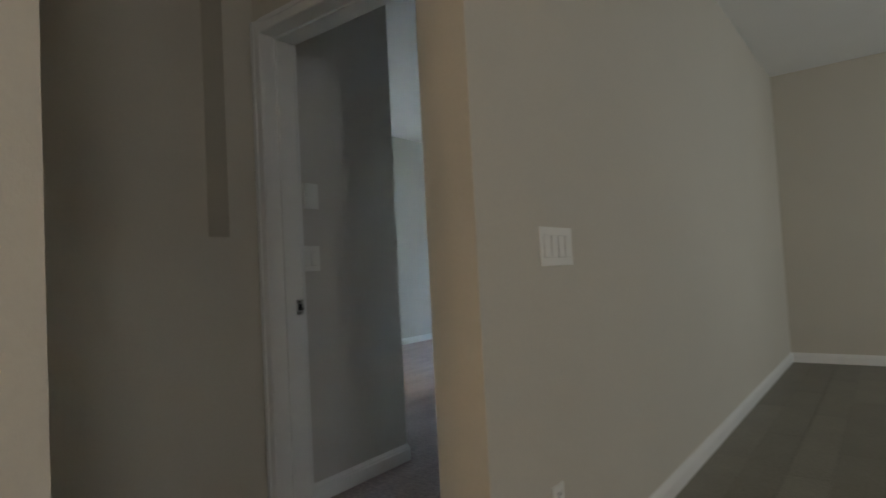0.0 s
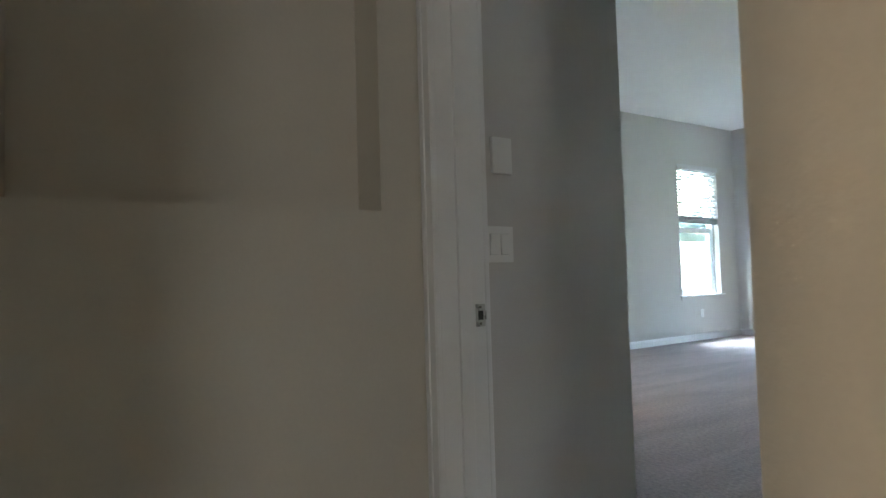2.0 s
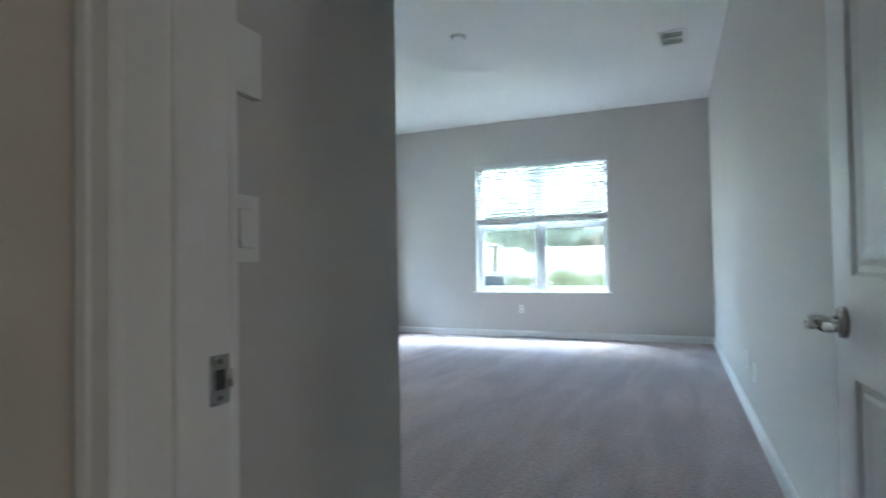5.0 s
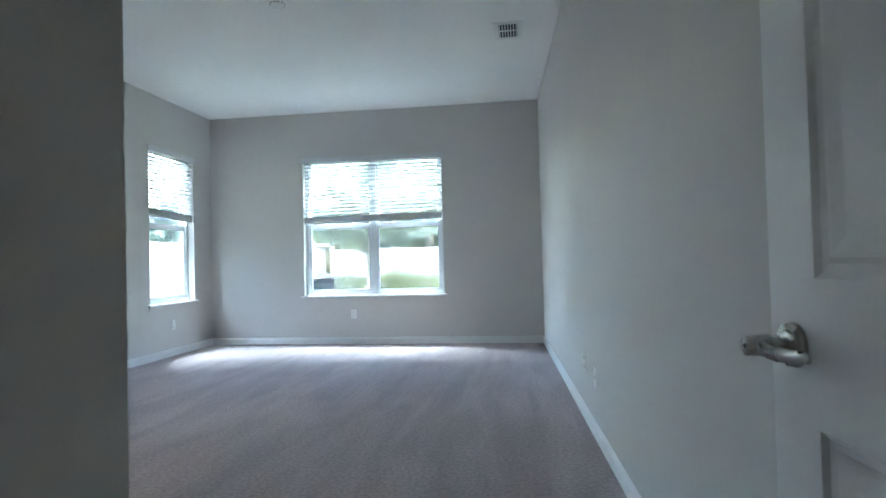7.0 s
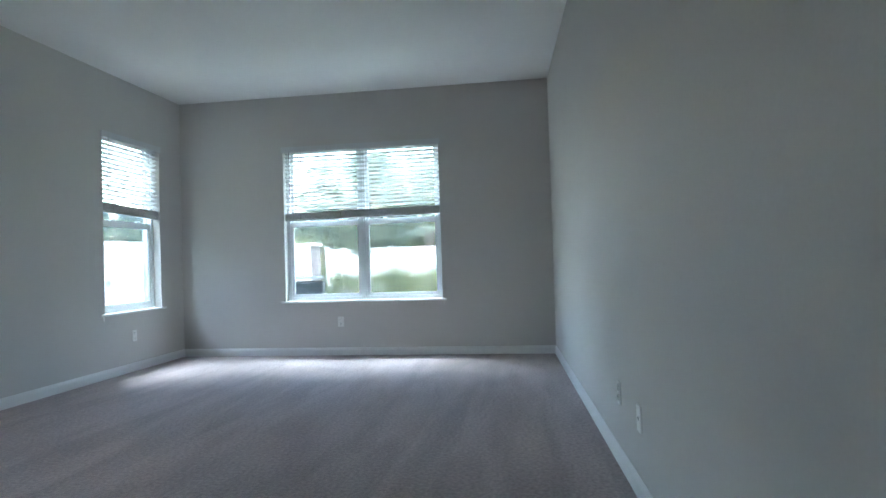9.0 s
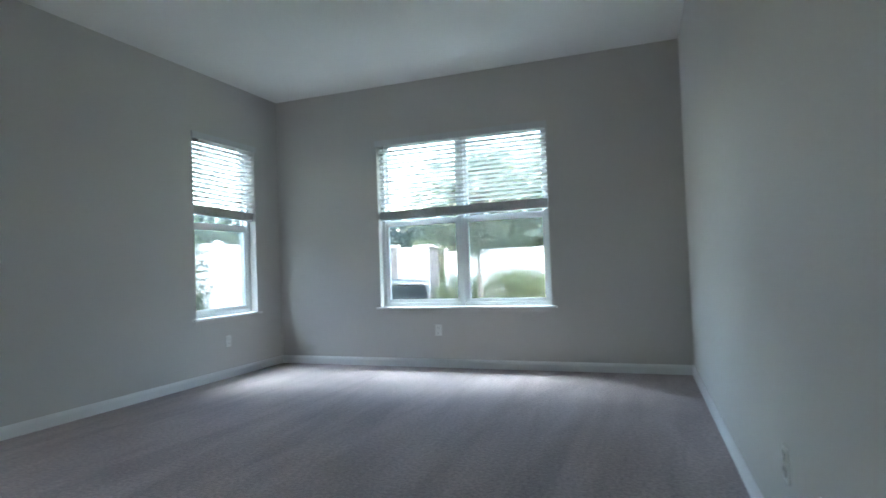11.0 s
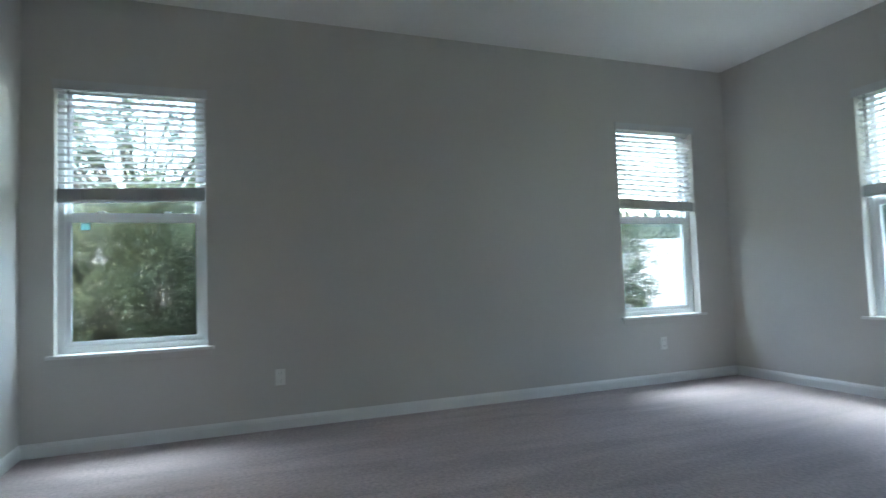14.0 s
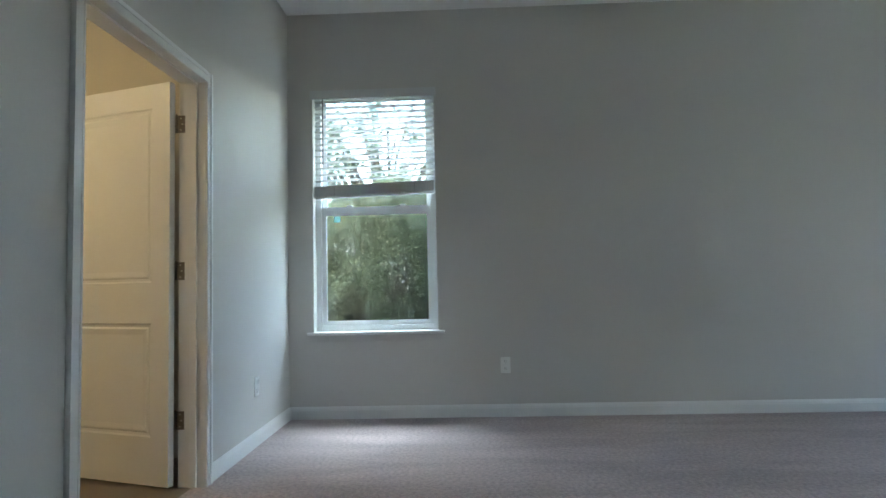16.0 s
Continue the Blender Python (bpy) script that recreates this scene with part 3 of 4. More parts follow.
def lever(t, x, z, y, s, to):
    """A lever handle on a round rose; s: the side it stands out to, to: the way the lever points."""
    bm = cyl((x, y, z), (x, y + s * 0.010, z), 0.033, 0.031, 28)
    cyl_into(bm, (x, y + s * 0.009, z), (x, y + s * 0.014, z), 0.027, 0.018, 28)
    part("rose", bm, NICKEL, t, "round nickel rose", True)
    bm = cyl((x, y + s * 0.012, z), (x, y + s * 0.040, z), 0.012, 0.0125, 20)
    cyl_into(bm, (x, y + s * 0.038, z), (x, y + s * 0.070, z), 0.0165, 0.0145, 24)
    pts = [(0.0, 0.052, 0.0, 0.014), (0.02, 0.054, -0.002, 0.012), (0.045, 0.050, -0.006, 0.0105), (0.07, 0.044, -0.005, 0.0095), (0.095, 0.043, -0.001, 0.0085), (0.112, 0.046, -0.002, 0.006)]
    rings = []
    for d, o, dz, r in pts:
        rings.append([bm.verts.new((x + to * d, y + s * o + r * 0.55 * math.cos(a), z + dz + r * math.sin(a))) for a in [k * math.tau / 12 for k in range(12)]])
    for a, b in zip(rings, rings[1:]):
        for k in range(12):
            bm.faces.new((a[k], a[(k + 1) % 12], b[(k + 1) % 12], b[k]))
    bm.faces.new(rings[0])
    bm.faces.new(rings[-1])
    lv = part("lever_handle", bm, NICKEL, t, "brushed nickel lever", True)
    part("pin_hole", cyl((x, y + s * 0.069, z), (x, y + s * 0.0708, z), 0.004, seg=12), SLOT, lv, "dark release hole")


def hinge_part(t, z, x, y, mate):
    bm = cyl((x, y, z - 0.045), (x, y, z + 0.045), 0.006, seg=12)
    cyl_into(bm, (x, y, z - 0.05), (x, y, z - 0.044), 0.0045, seg=10)
    cyl_into(bm, (x, y, z + 0.044), (x, y, z + 0.05), 0.0045, seg=10)
    h = part("hinge", bm, mate, t, "steel butt hinge")
    bm = box((x, y, z - 0.045), (x + 0.004, y + 0.034, z + 0.045), 0.001)
    part("hinge_plate", bm, mate, h)
    for dz in (-0.03, 0.0, 0.03):
        part("screw", cyl((x + 0.0035, y + 0.02 + abs(dz) * 0.2, z + dz), (x + 0.0052, y + 0.02 + abs(dz) * 0.2, z + dz), 0.0038, seg=10), NICKEL, h)
    return h


def door(name, w, m, label, hinge_side, with_lever=True):
    """A door leaf: x from the hinges, y through it. hinge_side: the y of the knuckles."""
    t = thing(name, m, label, "door", "", "structure")
    part("door_leaf", leaf_into(w, 2.025, 0.035), DOORPAINT, t)
    if with_lever:
        lever(t, w - 0.062, 0.908, 0.0, -1, -1)
        lever(t, w - 0.062, 0.908, 0.035, 1, -1)
        part("latch_plate", box((w, 0.005, 0.88), (w + 0.0015, 0.03, 0.94), 0.0005), NICKEL, t)
    return t


casing("door_casing_hall", DOOR[0], DOOR[1], DOORH, pose(0, YD, 0), "white moulded casing round the bedroom doorway")
jamb("door_frame_bedroom", DOOR[0], DOOR[1], DOORH, YD - 0.001, YD + 0.15, pose(0, 0, 0), "white painted bedroom door frame", (YD + 0.055, YD + 0.095))
c2 = casing("door_casing_bedroom", -DOOR[1], -DOOR[0], DOORH, pose(0, YD + 0.15, 0, 0, 0, 180), "white moulded casing round the bedroom doorway")
strike = thing("strike_plate", pose(DOOR[0], YD + 0.130, 0.905), "nickel strike plate screwed to the door jamb", "strike plate")
part("plate", box((-0.0005, -0.016, -0.032), (0.0016, 0.017, 0.032), 0.0006), NICKEL, strike)
part("lip", box((-0.0005, 0.016, -0.012), (0.004, 0.020, 0.012), 0.001), NICKEL, strike)
part("latch_hole", box((0.001, -0.008, -0.013), (0.0022, 0.009, 0.013)), SLOT, strike)
for z in (-0.0235, 0.0235):
    part("screw", cyl((0.0012, 0, z), (0.0026, 0, z), 0.0038, seg=12), BRONZE, strike)
# bedroom door, swung open towards the long wall
bed_door = door("door_bedroom", 0.905, pose(DOOR[1] + 0.038, YD + 0.155, 0.008, 0, 0, 95.4), "white two-panel door standing open beside the wall", 1)
for z in (0.25, 1.02, 1.80):
    hinge_part(bed_door, z, 0.0, -0.006, NICKEL)
casing("door_casing_bath", -BATH[1], -BATH[0], DOORH, pose(0, YC, 0, 0, 0, 180), "white moulded casing round the bathroom doorway")
jamb("door_frame_bath", BATH[0], BATH[1], DOORH, YC - 0.13, YC + 0.001, pose(0, 0, 0), "white painted bathroom door frame", (YC - 0.075, YC - 0.035))
bath_door = door("door_bathroom", 0.93, pose(BATH[0] + 0.004, YC - 0.150, 0.012, 0, 0, -107), "white two-panel door swung open into the bathroom", 1)
# butt hinges: one plate on the jamb, one on the leaf's edge, the knuckle between
for z in (0.328, 1.072, 1.825):
    hinge = thing("door_hinge", pose(BATH[0], YC - 0.139, z), "brown steel butt hinge between jamb and open door", "hinge", "hinges of the bathroom door")
    bm = box((-0.0005, 0.002, -0.045), (0.0025, 0.040, 0.045), 0.0008)
    part("jamb_plate", bm, BRONZE, hinge)
    for dz in (-0.03, 0.0, 0.03):
        part("screw", cyl((0.002, 0.026 - abs(dz) * 0.25, dz), (0.0036, 0.026 - abs(dz) * 0.25, dz), 0.004, seg=10), NICKEL, hinge)
    part("knuckle", cyl((0.004, -0.003, -0.045), (0.004, -0.003, 0.045), 0.0055, seg=12), BRONZE, hinge, "", True)
    part("knuckle_tip", cyl((0.004, -0.003, 0.045), (0.004, -0.003, 0.052), 0.0055, 0.003, 12), BRONZE, hinge)
    bm = box((-0.001, -0.0155, -0.045), (0.033, -0.0128, 0.045), 0.0008)
    ob = part("leaf_plate", bm, BRONZE, hinge)
    ob.matrix_basis = Matrix.Translation((0.004, 0, 0)) @ Matrix.Rotation(radians(-17), 4, "Z")


# ---------------------------------------------------------------- fittings on walls and ceiling
def plate_box(w, h, d=0.006):
    bm = box((-w / 2, -d, -h / 2), (w / 2, 0.0, h / 2), 0.0022)
    return bm


def outlet(m, label, blank=False, group="wall plates of the bedroom"):
    """A duplex outlet: x across, y into the wall, z up."""
    t = thing("wall_outlet", m, label, "wall outlet", group)
    part("cover_plate", plate_box(0.072, 0.116), PLATE, t)
    if blank:
        part("cable_hole", cyl((0, -0.0072, 0.0), (0, -0.0055, 0.0), 0.009, seg=16), SLOT, t, "dark cable hole")
        part("bushing", cyl((0, -0.0068, 0.0), (0, -0.0055, 0.0), 0.013, seg=20), PLATE, t)
    else:
        for z in (-0.026, 0.026):
            r = part("receptacle", box((-0.017, -0.0078, z - 0.0145), (0.017, -0.0055, z + 0.0145), 0.004), PLATE, t)
            for x, hh in ((-0.0065, 0.008), (0.0065, 0.0065)):
                part("slot", box((x - 0.0012, -0.0084, z + 0.001), (x + 0.0012, -0.0076, z + 0.001 + hh)), SLOT, r)
            part("slot", cyl((0, -0.0084, z - 0.0075), (0, -0.0076, z - 0.0075), 0.0026, seg=10), SLOT, r)
    part("screw", cyl((0, -0.0072, 0.05 if blank else 0.0), (0, -0.0058, 0.05 if blank else 0.0), 0.003, seg=10), PLATE, t)
    return t


def switch_plate(name, gangs, m, label, up=()):
    """A plate with rocker switches."""
    t = thing(name, m, label, "light switch")
    w = 0.072 + 0.046 * (gangs - 1)
    part("cover_plate", plate_box(w, 0.118), PLATE, t)
    for i in range(gangs):
        x = (i - (gangs - 1) / 2) * 0.046
        part("surround", box((x - 0.0172, -0.0066, -0.0342), (x + 0.0172, -0.0055, 0.0342)), GAP, t, "thin grey gap")
        ob = part("rocker", box((x - 0.0165, -0.0105, -0.0335), (x + 0.0165, -0.0058, 0.0335), 0.0018), PLATE, t)
        tip = 3.5 if i in up else -3.5
        ob.matrix_basis = Matrix.Translation((0, -0.008, 0)) @ Matrix.Rotation(radians(tip), 4, "X") @ Matrix.Translation((0, 0.008, 0))
        for z in (-0.0482, 0.0482):
            part("screw", cyl((x, -0.0072, z), (x, -0.0056, z), 0.003, seg=10), PLATE, t)
    return t


WEST, EAST, SOUTHWALL = 90, -90, 180
outlet(pose(0, -4.40, 0.372, 0, 0, WEST), "white duplex outlet on the greige wall between the windows")
outlet(pose(0, -0.90, 0.372, 0, 0, WEST), "white duplex outlet below the corner window")
outlet(pose(1.968, 0, 0.389, 0, 0, 0), "white duplex outlet below the twin window")
outlet(pose(0.68, YC, 0.364, 0, 0, SOUTHWALL), "white duplex outlet beside the bathroom door")
outlet(pose(x_long(-3.47), -3.47, 0.371, 0, 0, EAST + 2.2), "white duplex outlet on the long wall")
outlet(pose(x_long(-3.89), -3.89, 0.355, 0, 0, EAST + 2.2), "white cable plate with a dark hole on the long wall", True)
outlet(pose(XQ, -7.31, 0.325, 0, 0, WEST), "white duplex outlet low on the hall wall")
switch_plate("light_switch", 2, pose(x_switch(-7.108), -7.108, 1.117, 0, 0, WEST + 2.5), "white plate with two rocker switches by the bedroom door", (0,))
switch_plate("light_switch", 4, pose(XQ, -7.225, 1.082, 0, 0, WEST), "white plate with four rocker switches on the hall wall", (1, 3))
blank = thing("blank_plate", pose(x_switch(-7.091), -7.091, 1.41, 0, 0, WEST + 2.5), "white blank control box above the light switch", "control box")
part("cover_plate", box((-0.040, -0.016, -0.060), (0.040, 0.0, 0.060), 0.004), PLATE, blank)
part("screw", cyl((0, -0.0172, 0.048), (0, -0.0155, 0.048), 0.003, seg=10), PLATE, blank)
part("screw", cyl((0, -0.0172, -0.048), (0, -0.0155, -0.048), 0.003, seg=10), PLATE, blank)

smoke = thing("smoke_detector", pose(2.364, -3.166, H), "round white smoke detector on the ceiling", "smoke detector")
part("base", cyl((0, 0, -0.010), (0, 0, 0.0), 0.068, 0.072, 40), PLATE, smoke, "", True)
bm = cyl((0, 0, -0.022), (0, 0, -0.010), 0.050, 0.064, 40)
part("cap", bm, PLATE, smoke)
for k in range(12):
    a = k * math.tau / 12
    ob = part("vent_slot", box((0.0545, -0.009, -0.0185), (0.0585, 0.009, -0.0145)), SLOT, smoke)
    ob.matrix_basis = Matrix.Rotation(a, 4, "Z")

vent = thing("ceiling_vent", pose(4.10, -2.285, H), "white stamped steel air register with dark slots", "air vent")
bm = bmesh.new()
for lo, hi in (((-0.125, -0.19, -0.008), (-0.08, 0.19, 0)), ((0.08, -0.19, -0.008), (0.125, 0.19, 0)), ((-0.08, -0.19, -0.008), (0.08, -0.145, 0)), ((-0.08, 0.145, -0.008), (0.08, 0.19, 0))):
    box_into(bm, lo, hi, 0.0)
part("frame", bm, PLATE, vent)
part("duct", box((-0.08, -0.145, -0.002), (0.08, 0.145, -0.0005)), SLOT, vent, "dark duct behind the slats")
part("cross_bar", box((-0.08, -0.008, -0.008), (0.08, 0.008, -0.0025)), PLATE, vent)
for k in range(7):
    for y0, y1 in ((-0.145, -0.008), (0.008, 0.145)):
        x = -0.072 + k * 0.024
        ob = part("slat", box((-0.004, y0, -0.009), (0.004, y1, -0.0075)), PLATE, vent)
        ob.matrix_basis = Matrix.Translation((x, 0, 0.0))

# lamps: bathroom and hall ceiling lights
def dome_light(name, m, label, power, color, r=0.15):
    t = thing(name, m, label, "ceiling light")
    part("canopy", cyl((0, 0, -0.02), (0, 0, 0), r * 0.8, r * 0.8, 32), NICKEL, t)
    bm = bmesh.new()
    bmesh.ops.create_uvsphere(bm, u_segments=28, v_segments=14, radius=r)
    bmesh.ops.delete(bm, geom=[v for v in bm.verts if v.co.z > 0.001], context="VERTS")
    bmesh.ops.scale(bm, vec=(1, 1, 0.45), verts=bm.verts)
    bmesh.ops.translate(bm, vec=(0, 0, -0.02), verts=bm.verts)
    part("glass_shade", bm, lamp_mat(name + "_glow", color, power), t, "glowing warm glass shade", True)
    return t


dome_light("bathroom_light", pose(2.3, -7.5, HH), "warm glowing dome light on the bathroom ceiling", BATH_POWER, (1.0, 0.76, 0.40))
dome_light("hall_light", pose(5.35, -11.0, HH), "warm glowing dome light on the hall ceiling", HALL_POWER, (1.0, 0.72, 0.44))

# ---------------------------------------------------------------- outdoors
G = -0.12
structure("ground", prism([(-1500, -1500), (1500, -1500), (1500, 1500), (-1500, 1500)], G - 1.0, G), GRASS_G, "dull green lawn and planting beds", "lawn")


def fence_run(a, b, top, label):
    """A white vinyl privacy fence: posts with caps, rails and tongue-and-groove panels."""
    a, b = Vector((*a, 0)), Vector((*b, 0))
    d = (b - a)
    t = thing("vinyl_fence", Matrix.Translation((a.x, a.y, G)) @ Matrix.Rotation(math.atan2(d.y, d.x), 4, "Z"), label, "fence", "white fences of the yard")
    n = max(1, round(d.length / 2.0))
    w, h = d.length / n, top - G
    post = box((-0.064, -0.064, 0), (0.064, 0.064, h + 0.03), 0.006)
    pm = finish("post", post, FENCE)
    capb = bmesh.new()
    bmesh.ops.create_cone(capb, cap_ends=True, segments=4, radius1=0.105, radius2=0.02, depth=0.05, matrix=Matrix.Rotation(math.pi / 4, 4, "Z"))
    cm = finish("post_cap", capb, FENCE)
    board = finish("board", box((0.002, -0.011, 0.12), (0.268, 0.011, h - 0.10), 0.004), FENCE)
    rail = finish("rail", box((0.064, -0.022, -0.06), (w - 0.064, 0.022, 0.06), 0.005), FENCE)
    for i in range(n + 1):
        p = new("post", pm)
        p.parent, p.location = t, (i * w, 0, 0)
        c = new("post_cap", cm)
        c.parent, c.location = p, (0, 0, h + 0.055)
        if i == n:
            break
        for z in (0.12, h - 0.36, h - 0.06):
            r = new("rail", rail)
            r.parent, r.location = t, (i * w, 0, z)
        k = int((w - 0.13) / 0.27)
        for j in range(k):
            q = new("board", board)
            q.parent, q.location = t, (i * w + 0.064 + j * (w - 0.128) / k, 0, 0)
            q.scale = ((w - 0.128) / k / 0.27, 1, 1)
    return t


fence_run((-3.3, -9.5), (-3.3, 8.7), 1.60, "white vinyl privacy fence along the side yard")
fence_run((-2.66, 8.9), (-2.2, 9.6), 1.60, "white vinyl fence panel between two stone pillars")
fence_run((-1.85, 10.6), (14.15, 10.6), 1.50, "white vinyl fence behind the bushes")


def pillar(m, label):
    """A stacked ledgestone pillar with a pale cap; every stone is a piece."""
    t = thing("stone_pillar", m, label, "stone pillar", "stone pillars of the fence")
    part("core", box((-0.20, -0.20, 0), (0.20, 0.20, 1.72)), MORTAR, t, "dark mortar core")
    part("rendered_face", box((-0.222, -0.222, 0.06), (0.222, -0.2005, 1.72), 0.003), FENCE, t, "smooth white rendered face")
    part("rendered_face", box((-0.222, -0.2, 0.06), (-0.2005, 0.222, 1.72), 0.003), FENCE, t, "smooth white rendered face")
    part("cap", box((-0.29, -0.29, 1.72), (0.29, 0.29, 1.80), 0.012), CAP, t, "pale cast cap")
    part("plinth", box((-0.24, -0.24, 0), (0.24, 0.24, 0.06), 0.006), CAP, t)
    kinds = []
    for k in range(10):
        w, h = random.uniform(0.12, 0.28), random.uniform(0.05, 0.11)
        kinds.append((w, h, finish("stone", box((0, -0.03, 0), (w - 0.008, random.uniform(0.008, 0.03), h - 0.008), 0.006), STONE)))
    for side in (3, 0):
        z = 0.065
        while z < 1.66:
            row = random.choice(kinds)[1]
            x = -0.225
            while x < 0.19:
                w, h, me = random.choice(kinds)
                w2 = min(w, 0.225 - x)
                s = new("stone", me)
                s.parent = t
                s.matrix_basis = Matrix.Rotation(side * math.pi / 2, 4, "Z") @ Matrix.Translation((x, 0.20 + random.uniform(0.0, 0.012), z)) @ Matrix.Diagonal((w2 / w, 1, row / h, 1))
                x += w2
            z += row
    return t


pillar(pose(-2.95, 8.68, G, 0, 0, -18), "grey stacked stone pillar behind the air conditioner")
pillar(pose(-2.15, 9.8, G, 0, 0, -18), "grey stacked stone pillar at the fence corner")

ac = thing("air_conditioner", pose(0.71, 1.76, G + 0.082, 0, 0, 27) @ Matrix.Scale(0.91, 4), "dark louvred outdoor air conditioner on a concrete pad", "air conditioner")
part("pad", box((-0.5, -0.5, -0.09), (0.5, 0.5, 0.08), 0.01), CAP, ac, "pale concrete pad")
part("coil", box((-0.385, -0.385, 0.09), (0.385, 0.385, 0.93)), ACDARK, ac, "dark coil")
for sx in (-1, 1):
    for sy in (-1, 1):
        part("corner_post", box((sx * 0.405 - 0.016, sy * 0.405 - 0.016, 0.08), (sx * 0.405 + 0.016, sy * 0.405 + 0.016, 0.97), 0.006), ACPAINT, ac)
for k in range(11):
    z = 0.13 + k * 0.078
    for a in range(4):
        ob = part("guard_bar", box((-0.389, 0.389, z), (0.389, 0.403, z + 0.009), 0.003), ACPAINT, ac)
        ob.matrix_basis = Matrix.Rotation(a * math.pi / 2, 4, "Z")
for k in range(24):
    z = 0.10 + k * 0.035
    for a in range(4):
        ob = part("louvre", box((-0.389, 0.386, z), (0.389, 0.394, z + 0.012)), ACDARK, ac)
        ob.matrix_basis = Matrix.Rotation(a * math.pi / 2, 4, "Z")
bm = bmesh.new()
box_into(bm, (-0.43, -0.43, 0.975), (0.43, 0.43, 1.01), 0.012)
part("top_cover", bm, ACPAINT, ac, "grey beige top cover")
for k in range(6):
    bm = bmesh.new()
    r = 0.06 + k * 0.055
    for a in range(32):
        p, q = a * math.tau / 32, (a + 1) * math.tau / 32
        cyl_into(bm, (r * math.cos(p), r * math.sin(p), 1.016), (r * math.cos(q), r * math.sin(q), 1.016), 0.004, seg=5)
    part("fan_guard_ring", bm, ACDARK, ac)


# ---------------------------------------------------------------- plants
def tube(acc, a, b, r1, r2, seg=6):
    """Adds a tapered tube from a to b to the lists of vertices and faces."""
    a, b = Vector(a), Vector(b)
    q = (b - a).to_track_quat("Z", "Y")
    vs, fs = acc
    i = len(vs)
    for c, r in ((a, r1), (b, r2)):
        for k in range(seg):
            vs.append(tuple(c + q @ Vector((r * math.cos(k * math.tau / seg), r * math.sin(k * math.tau / seg), 0))))
    for k in range(seg):
        n = (k + 1) % seg
        fs.append((i + k, i + n, i + seg + n, i + seg + k))
    fs.append(tuple(i + seg + k for k in range(seg)))


def leaves_mesh(name, spots, size, material, slim=0.42, droop=0.2):
    """Many folded leaves at the given spots (place, direction)."""
    verts, faces = [], []
    for p, d in spots:
        d = (d + Vector((random.gauss(0, 0.5), random.gauss(0, 0.5), random.gauss(0, 0.5) - droop))).normalized()
        side = d.cross(Vector((random.gauss(0, 1), random.gauss(0, 1), random.gauss(0, 1)))).normalized()
        up = side.cross(d)
        ln = size * random.uniform(0.6, 1.3)
        w = ln * slim * random.uniform(0.8, 1.2)
        i = len(verts)
        verts += [p, p + d * ln * 0.5 + side * w * 0.5 + up * ln * 0.06, p + d * ln - up * ln * 0.08, p + d * ln * 0.5 - side * w * 0.5 + up * ln * 0.06]
        faces += [(i, i + 1, i + 2), (i, i + 2, i + 3)]
    me = bpy.data.meshes.new(name)
    me.from_pydata([tuple(v) for v in verts], [], faces)
    me.materials.append(material)
    return me


def shell_point(r, squash):
    while True:
        v = Vector((random.uniform(-1, 1), random.uniform(-1, 1), random.uniform(-1, 1)))
        if 0.35 < v.length < 1:
            return Vector((v.x * r[0], v.y * r[1], v.z * r[2]))


def plant(name, m, label, category, trunk_h, trunk_r, r, clumps, per, size, material, group="", bare=0.0, lean=0.0, slim=0.42, stems=1):
    """A tree or a shrub: tapered trunk or stems, limbs to every clump, and a crown of single leaves with gaps."""
    t = thing(name, m, label, category, group)
    wood = ([], [])
    centre = Vector((lean, 0, trunk_h + r[2] * (0.72 if stems == 1 else 0.85)))
    if stems == 1:
        pts = [Vector((lean * (k / 5) ** 2, 0.03 * math.sin(k * 1.7), trunk_h * k / 5 * 1.15)) for k in range(6)]
        for k in range(5):
            tube(wood, pts[k], pts[k + 1], trunk_r * (1 - 0.11 * k), trunk_r * (1 - 0.11 * (k + 1)), 10)
        roots = [pts[-1], pts[-2]]
    else:
        roots = []
        for k in range(stems):
            a = k * math.tau / stems
            e = Vector((math.cos(a) * r[0] * 0.25, math.sin(a) * r[1] * 0.25, trunk_h + r[2] * 0.5))
            tube(wood, (0.05 * math.cos(a), 0.05 * math.sin(a), 0), e, trunk_r, trunk_r * 0.5, 7)
            roots.append(e)
    spots = []
    for _ in range(clumps):
        c = centre + shell_point(r, 1)
        root = min(roots, key=lambda q: (q - c).length)
        mid = root.lerp(c, 0.55) + Vector((random.gauss(0, 0.05), random.gauss(0, 0.05), 0.06))
        rr = trunk_r * random.uniform(0.16, 0.34)
        tube(wood, root, mid, rr, rr * 0.65, 5)
        tube(wood, mid, c, rr * 0.65, rr * 0.3, 5)
        out = (c - centre).normalized()
        for _s in range(3):
            end = c + (out + Vector((random.gauss(0, 0.7), random.gauss(0, 0.7), random.gauss(0.1, 0.6)))).normalized() * random.uniform(0.6, 1.2) * size * 5
            tube(wood, c, end, rr * 0.3, rr * 0.12, 4)
            for k in range(per // 3):
                f = random.uniform(0.05, 1.08)
                p = c.lerp(end, f) + Vector((random.gauss(0, 1), random.gauss(0, 1), random.gauss(0, 1))) * size * 0.8
                spots.append((p, (end - c).normalized()))
    nm = "trunk" if stems == 1 else "stems"
    me = bpy.data.meshes.new(nm)
    me.from_pydata(wood[0], [], wood[1])
    me.materials.append(BARK)
    for q in me.polygons:
        q.use_smooth = True
    new(nm, me).parent = t
    crown = new("crown", leaves_mesh("crown", spots, size, material, slim))
    crown.parent = t
    return t


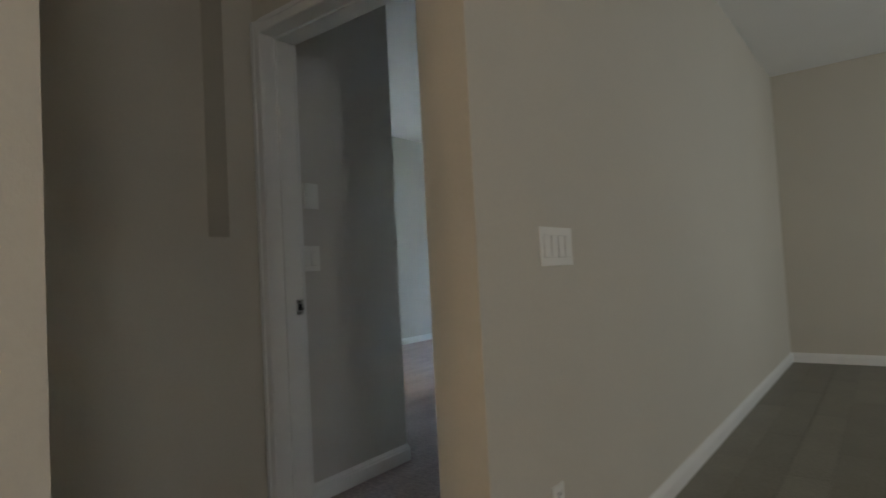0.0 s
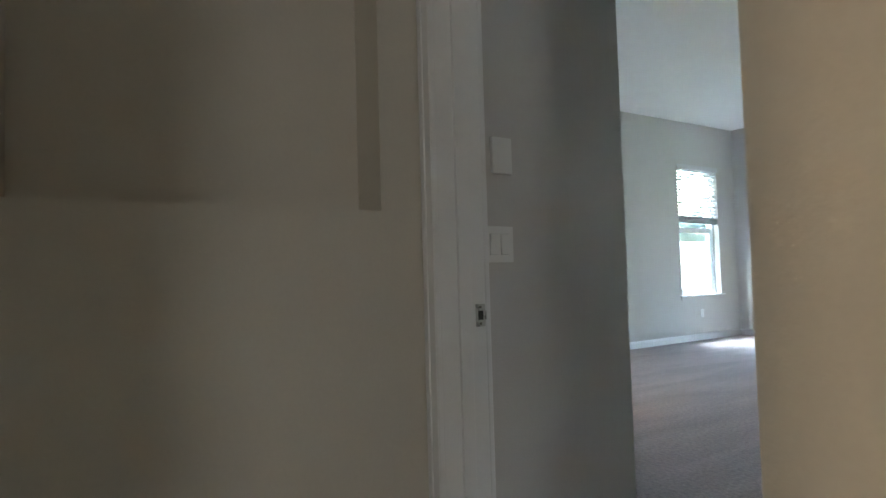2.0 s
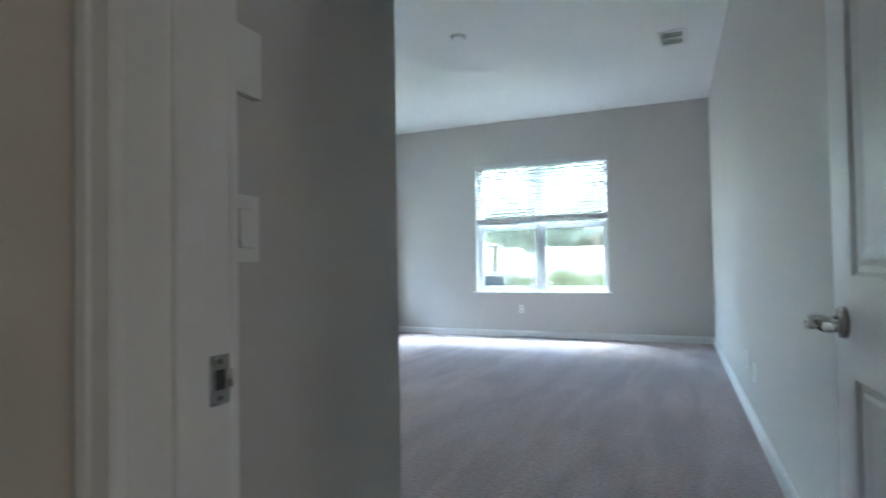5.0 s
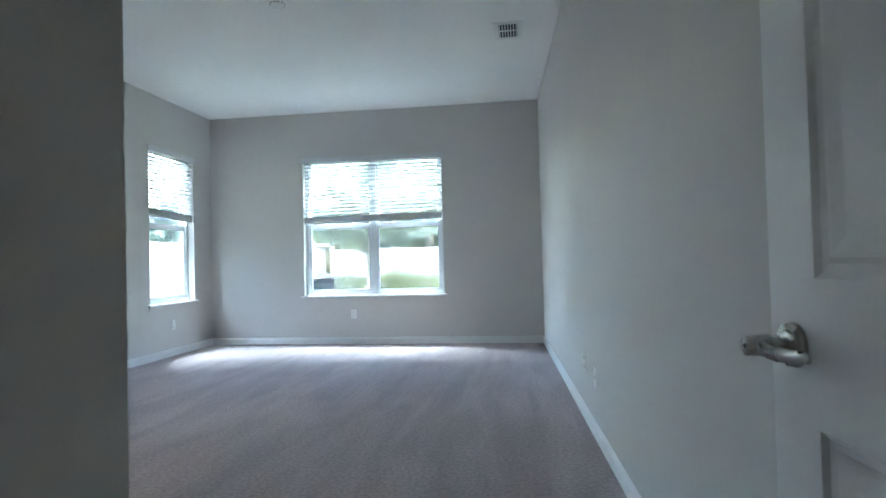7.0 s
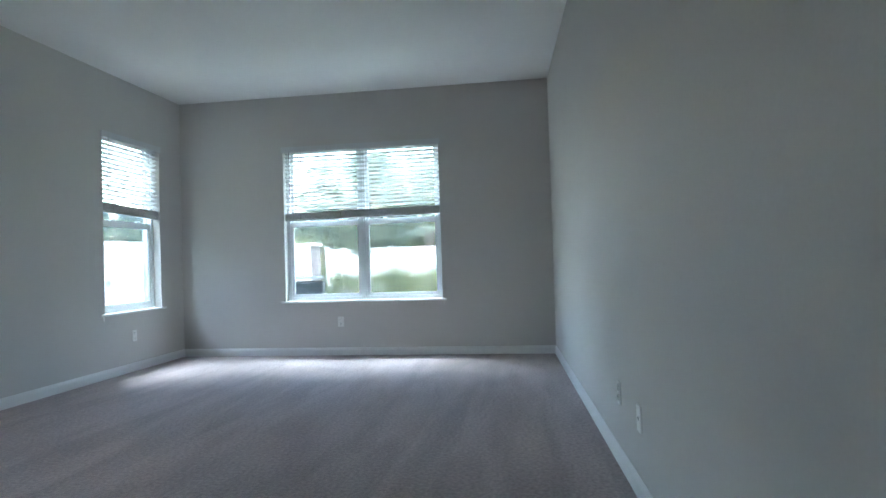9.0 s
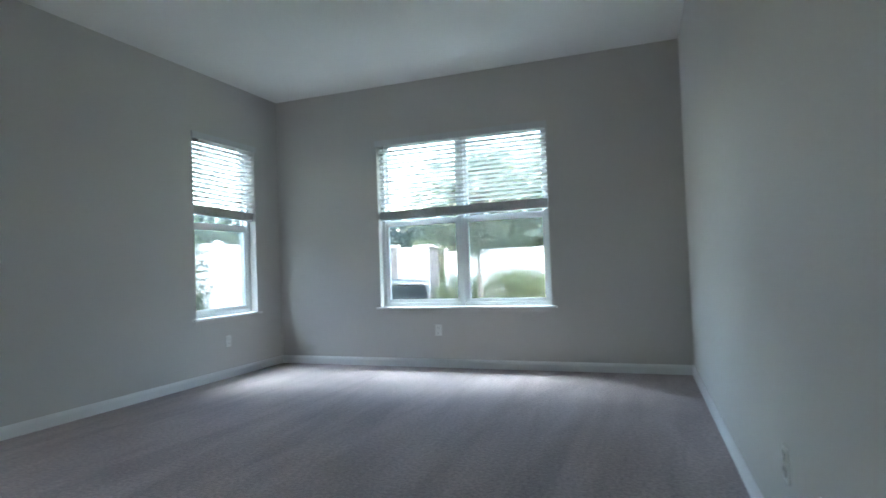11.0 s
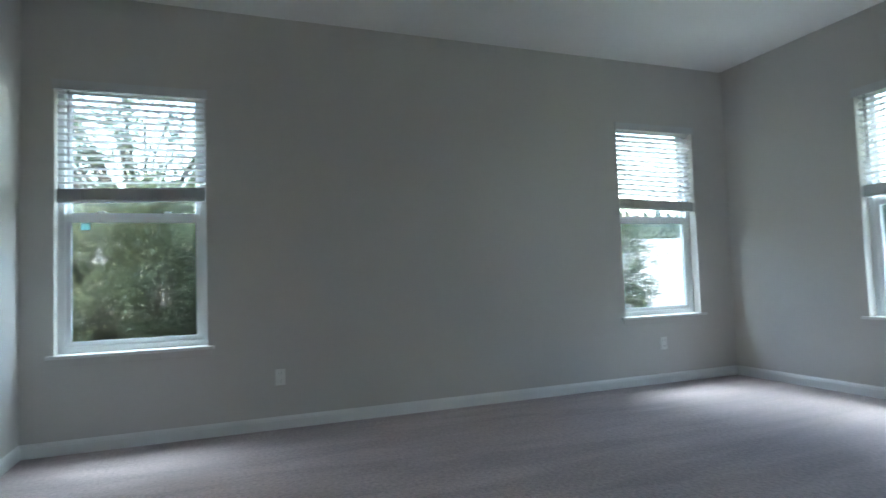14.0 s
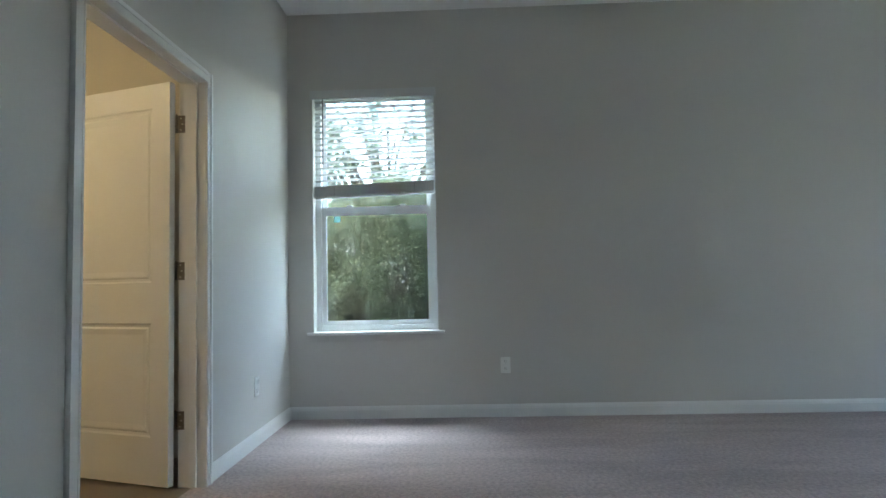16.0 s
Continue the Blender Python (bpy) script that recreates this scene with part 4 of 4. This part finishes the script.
random.seed(11)
plant("young_tree", pose(0.42, 6.5, G), "young tree with a thin grey trunk and airy crown", "tree", 1.78, 0.062, (1.45, 1.3, 1.15), 220, 72, 0.07, LEAF_GREY)
BUSHES = ((-0.95, 0.62), (0.35, 0.5), (1.4, 0.6), (2.55, 0.55), (3.7, 0.6))
for i, (x, r) in enumerate(BUSHES):
    plant("garden_bush", pose(x, 9.3 + 0.15 * (i % 2), G), "rounded yellow-green bush in front of the fence", "bush", 0.05, 0.014, (r, 0.5, 0.40 + 0.025 * ((i * 3) % 4)), 130, 54, 0.065,
          LEAF_BRIGHT, "row of garden bushes", stems=4)
plant("large_shrub", pose(-1.5, -5.36, G), "dense tall dark-green shrub close outside the window", "shrub", 0.1, 0.022, (0.78, 1.0, 1.0), 680, 105, 0.055, LEAF, stems=6, slim=0.34)
plant("side_shrub", pose(-1.25, -0.64, G), "upright green shrub by the side fence", "shrub", 0.1, 0.018, (0.45, 0.56, 1.12), 220, 66, 0.05, LEAF, stems=5, slim=0.36)
plant("yard_tree", pose(-4.6, -5.9, G), "leafy tree beyond the side fence against the sky", "tree", 1.4, 0.10, (1.6, 2.0, 1.7), 210, 60, 0.085, LEAF_DARK)
plant("yard_tree", pose(-6.2, 5.6, G), "leafy tree beyond the side fence", "tree", 0.9, 0.10, (1.5, 1.6, 0.75), 130, 54, 0.09, LEAF_DARK)
plant("yard_tree", pose(0.6, 14.4, G), "broad leafy tree behind the back fence", "tree", 1.9, 0.12, (2.3, 1.8, 2.2), 260, 75, 0.10, LEAF)
plant("yard_tree", pose(-3.4, 14.2, G), "yellow-green tree behind the back fence", "tree", 0.9, 0.10, (1.5, 1.4, 0.75), 150, 60, 0.08, LEAF_BRIGHT)

palm = thing("palm_tree", pose(1.0, 12.6, G) @ Matrix.Scale(1.25, 4), "shaggy palm with drooping fan leaves behind the fence", "palm tree")
bm = bmesh.new()
for k in range(6):
    cyl_into(bm, (0, 0, k * 0.3), (0, 0, k * 0.3 + 0.32), 0.15 - 0.004 * k, 0.135 - 0.004 * k, 10)
part("trunk", bm, BARK, palm)
for k in range(26):
    a, el = k * 2.39996, random.uniform(-0.5, 0.9)
    bm = bmesh.new()
    d = Vector((math.cos(a) * math.cos(el), math.sin(a) * math.cos(el), math.sin(el)))
    side = d.cross(Vector((0, 0, 1))).normalized()
    base = Vector((0, 0, 1.8))
    stem = base + d * 0.55
    cyl_into(bm, base, stem, 0.012, 0.008, 5)
    for j in range(-9, 10):
        dd = (d + side * j * 0.11 + Vector((0, 0, -0.1))).normalized()
        tip = stem + dd * 0.55 + Vector((0, 0, -0.10 - 0.012 * abs(j)))
        mid = stem + dd * 0.3
        w = side * 0.014
        v = [bm.verts.new(p) for p in (stem, mid + w, tip, mid - w)]
        bm.faces.new(v)
    part("fan_leaf", bm, LEAF_GREY, palm)

# far belt of trees
random.seed(23)
wood_spots = []
for _ in range(42000):
    a = random.uniform(-0.2, math.pi + 0.5)
    rad = random.uniform(16, 24)
    z = random.random() ** 0.8 * (3.3 + 1.2 * noise.noise(Vector((a * 4, 0, 0))) + 0.8 * noise.noise(Vector((a * 13, 3, 0))))
    wood_spots.append((Vector((rad * math.cos(a), rad * math.sin(a), G + max(0.0, z))), Vector((0, 0, 1))))
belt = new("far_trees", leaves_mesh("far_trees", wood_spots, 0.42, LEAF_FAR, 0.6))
tagged(belt, "dark belt of distant trees behind the yard", "woods", "", "stuff")

# ---------------------------------------------------------------- hall floor planks
random.seed(5)
plank_meshes = []
for k in range(4):
    plank_meshes.append(finish("plank", box((0.0006, 0.0006, -0.012), (0.1794, 1.2194, 0.0), 0.0008), PLANK))
count = 0
x = XQ + 0.002
row = 0
while x < 8.98:
    y = -11.99 if x > 4.9 else YS
    while y < -2.52:
        ob = new("plank", plank_meshes[count % 4])
        ob.parent = floor_hall
        ln = min(random.choice((1.22, 1.22, 0.9)) if y > -11.9 else random.uniform(0.4, 1.2), -2.515 - y)
        ob.matrix_basis = Matrix.Translation((x, y, 0)) @ Matrix.Diagonal((1, ln / 1.22, 1, 1))
        y += ln
        count += 1
    x += 0.18
    row += 1
x = XN + 0.003
while x < x_long(YQ) - 0.02:
    y = YS + 0.001
    for ln in (0.62, YD - 0.0 - YS - 0.62):
        ob = new("plank", plank_meshes[0])
        ob.parent = floor_hall
        ob.matrix_basis = Matrix.Translation((x, y, 0)) @ Matrix.Diagonal((1, ln / 1.22, 1, 1))
        y += ln
    x += 0.18
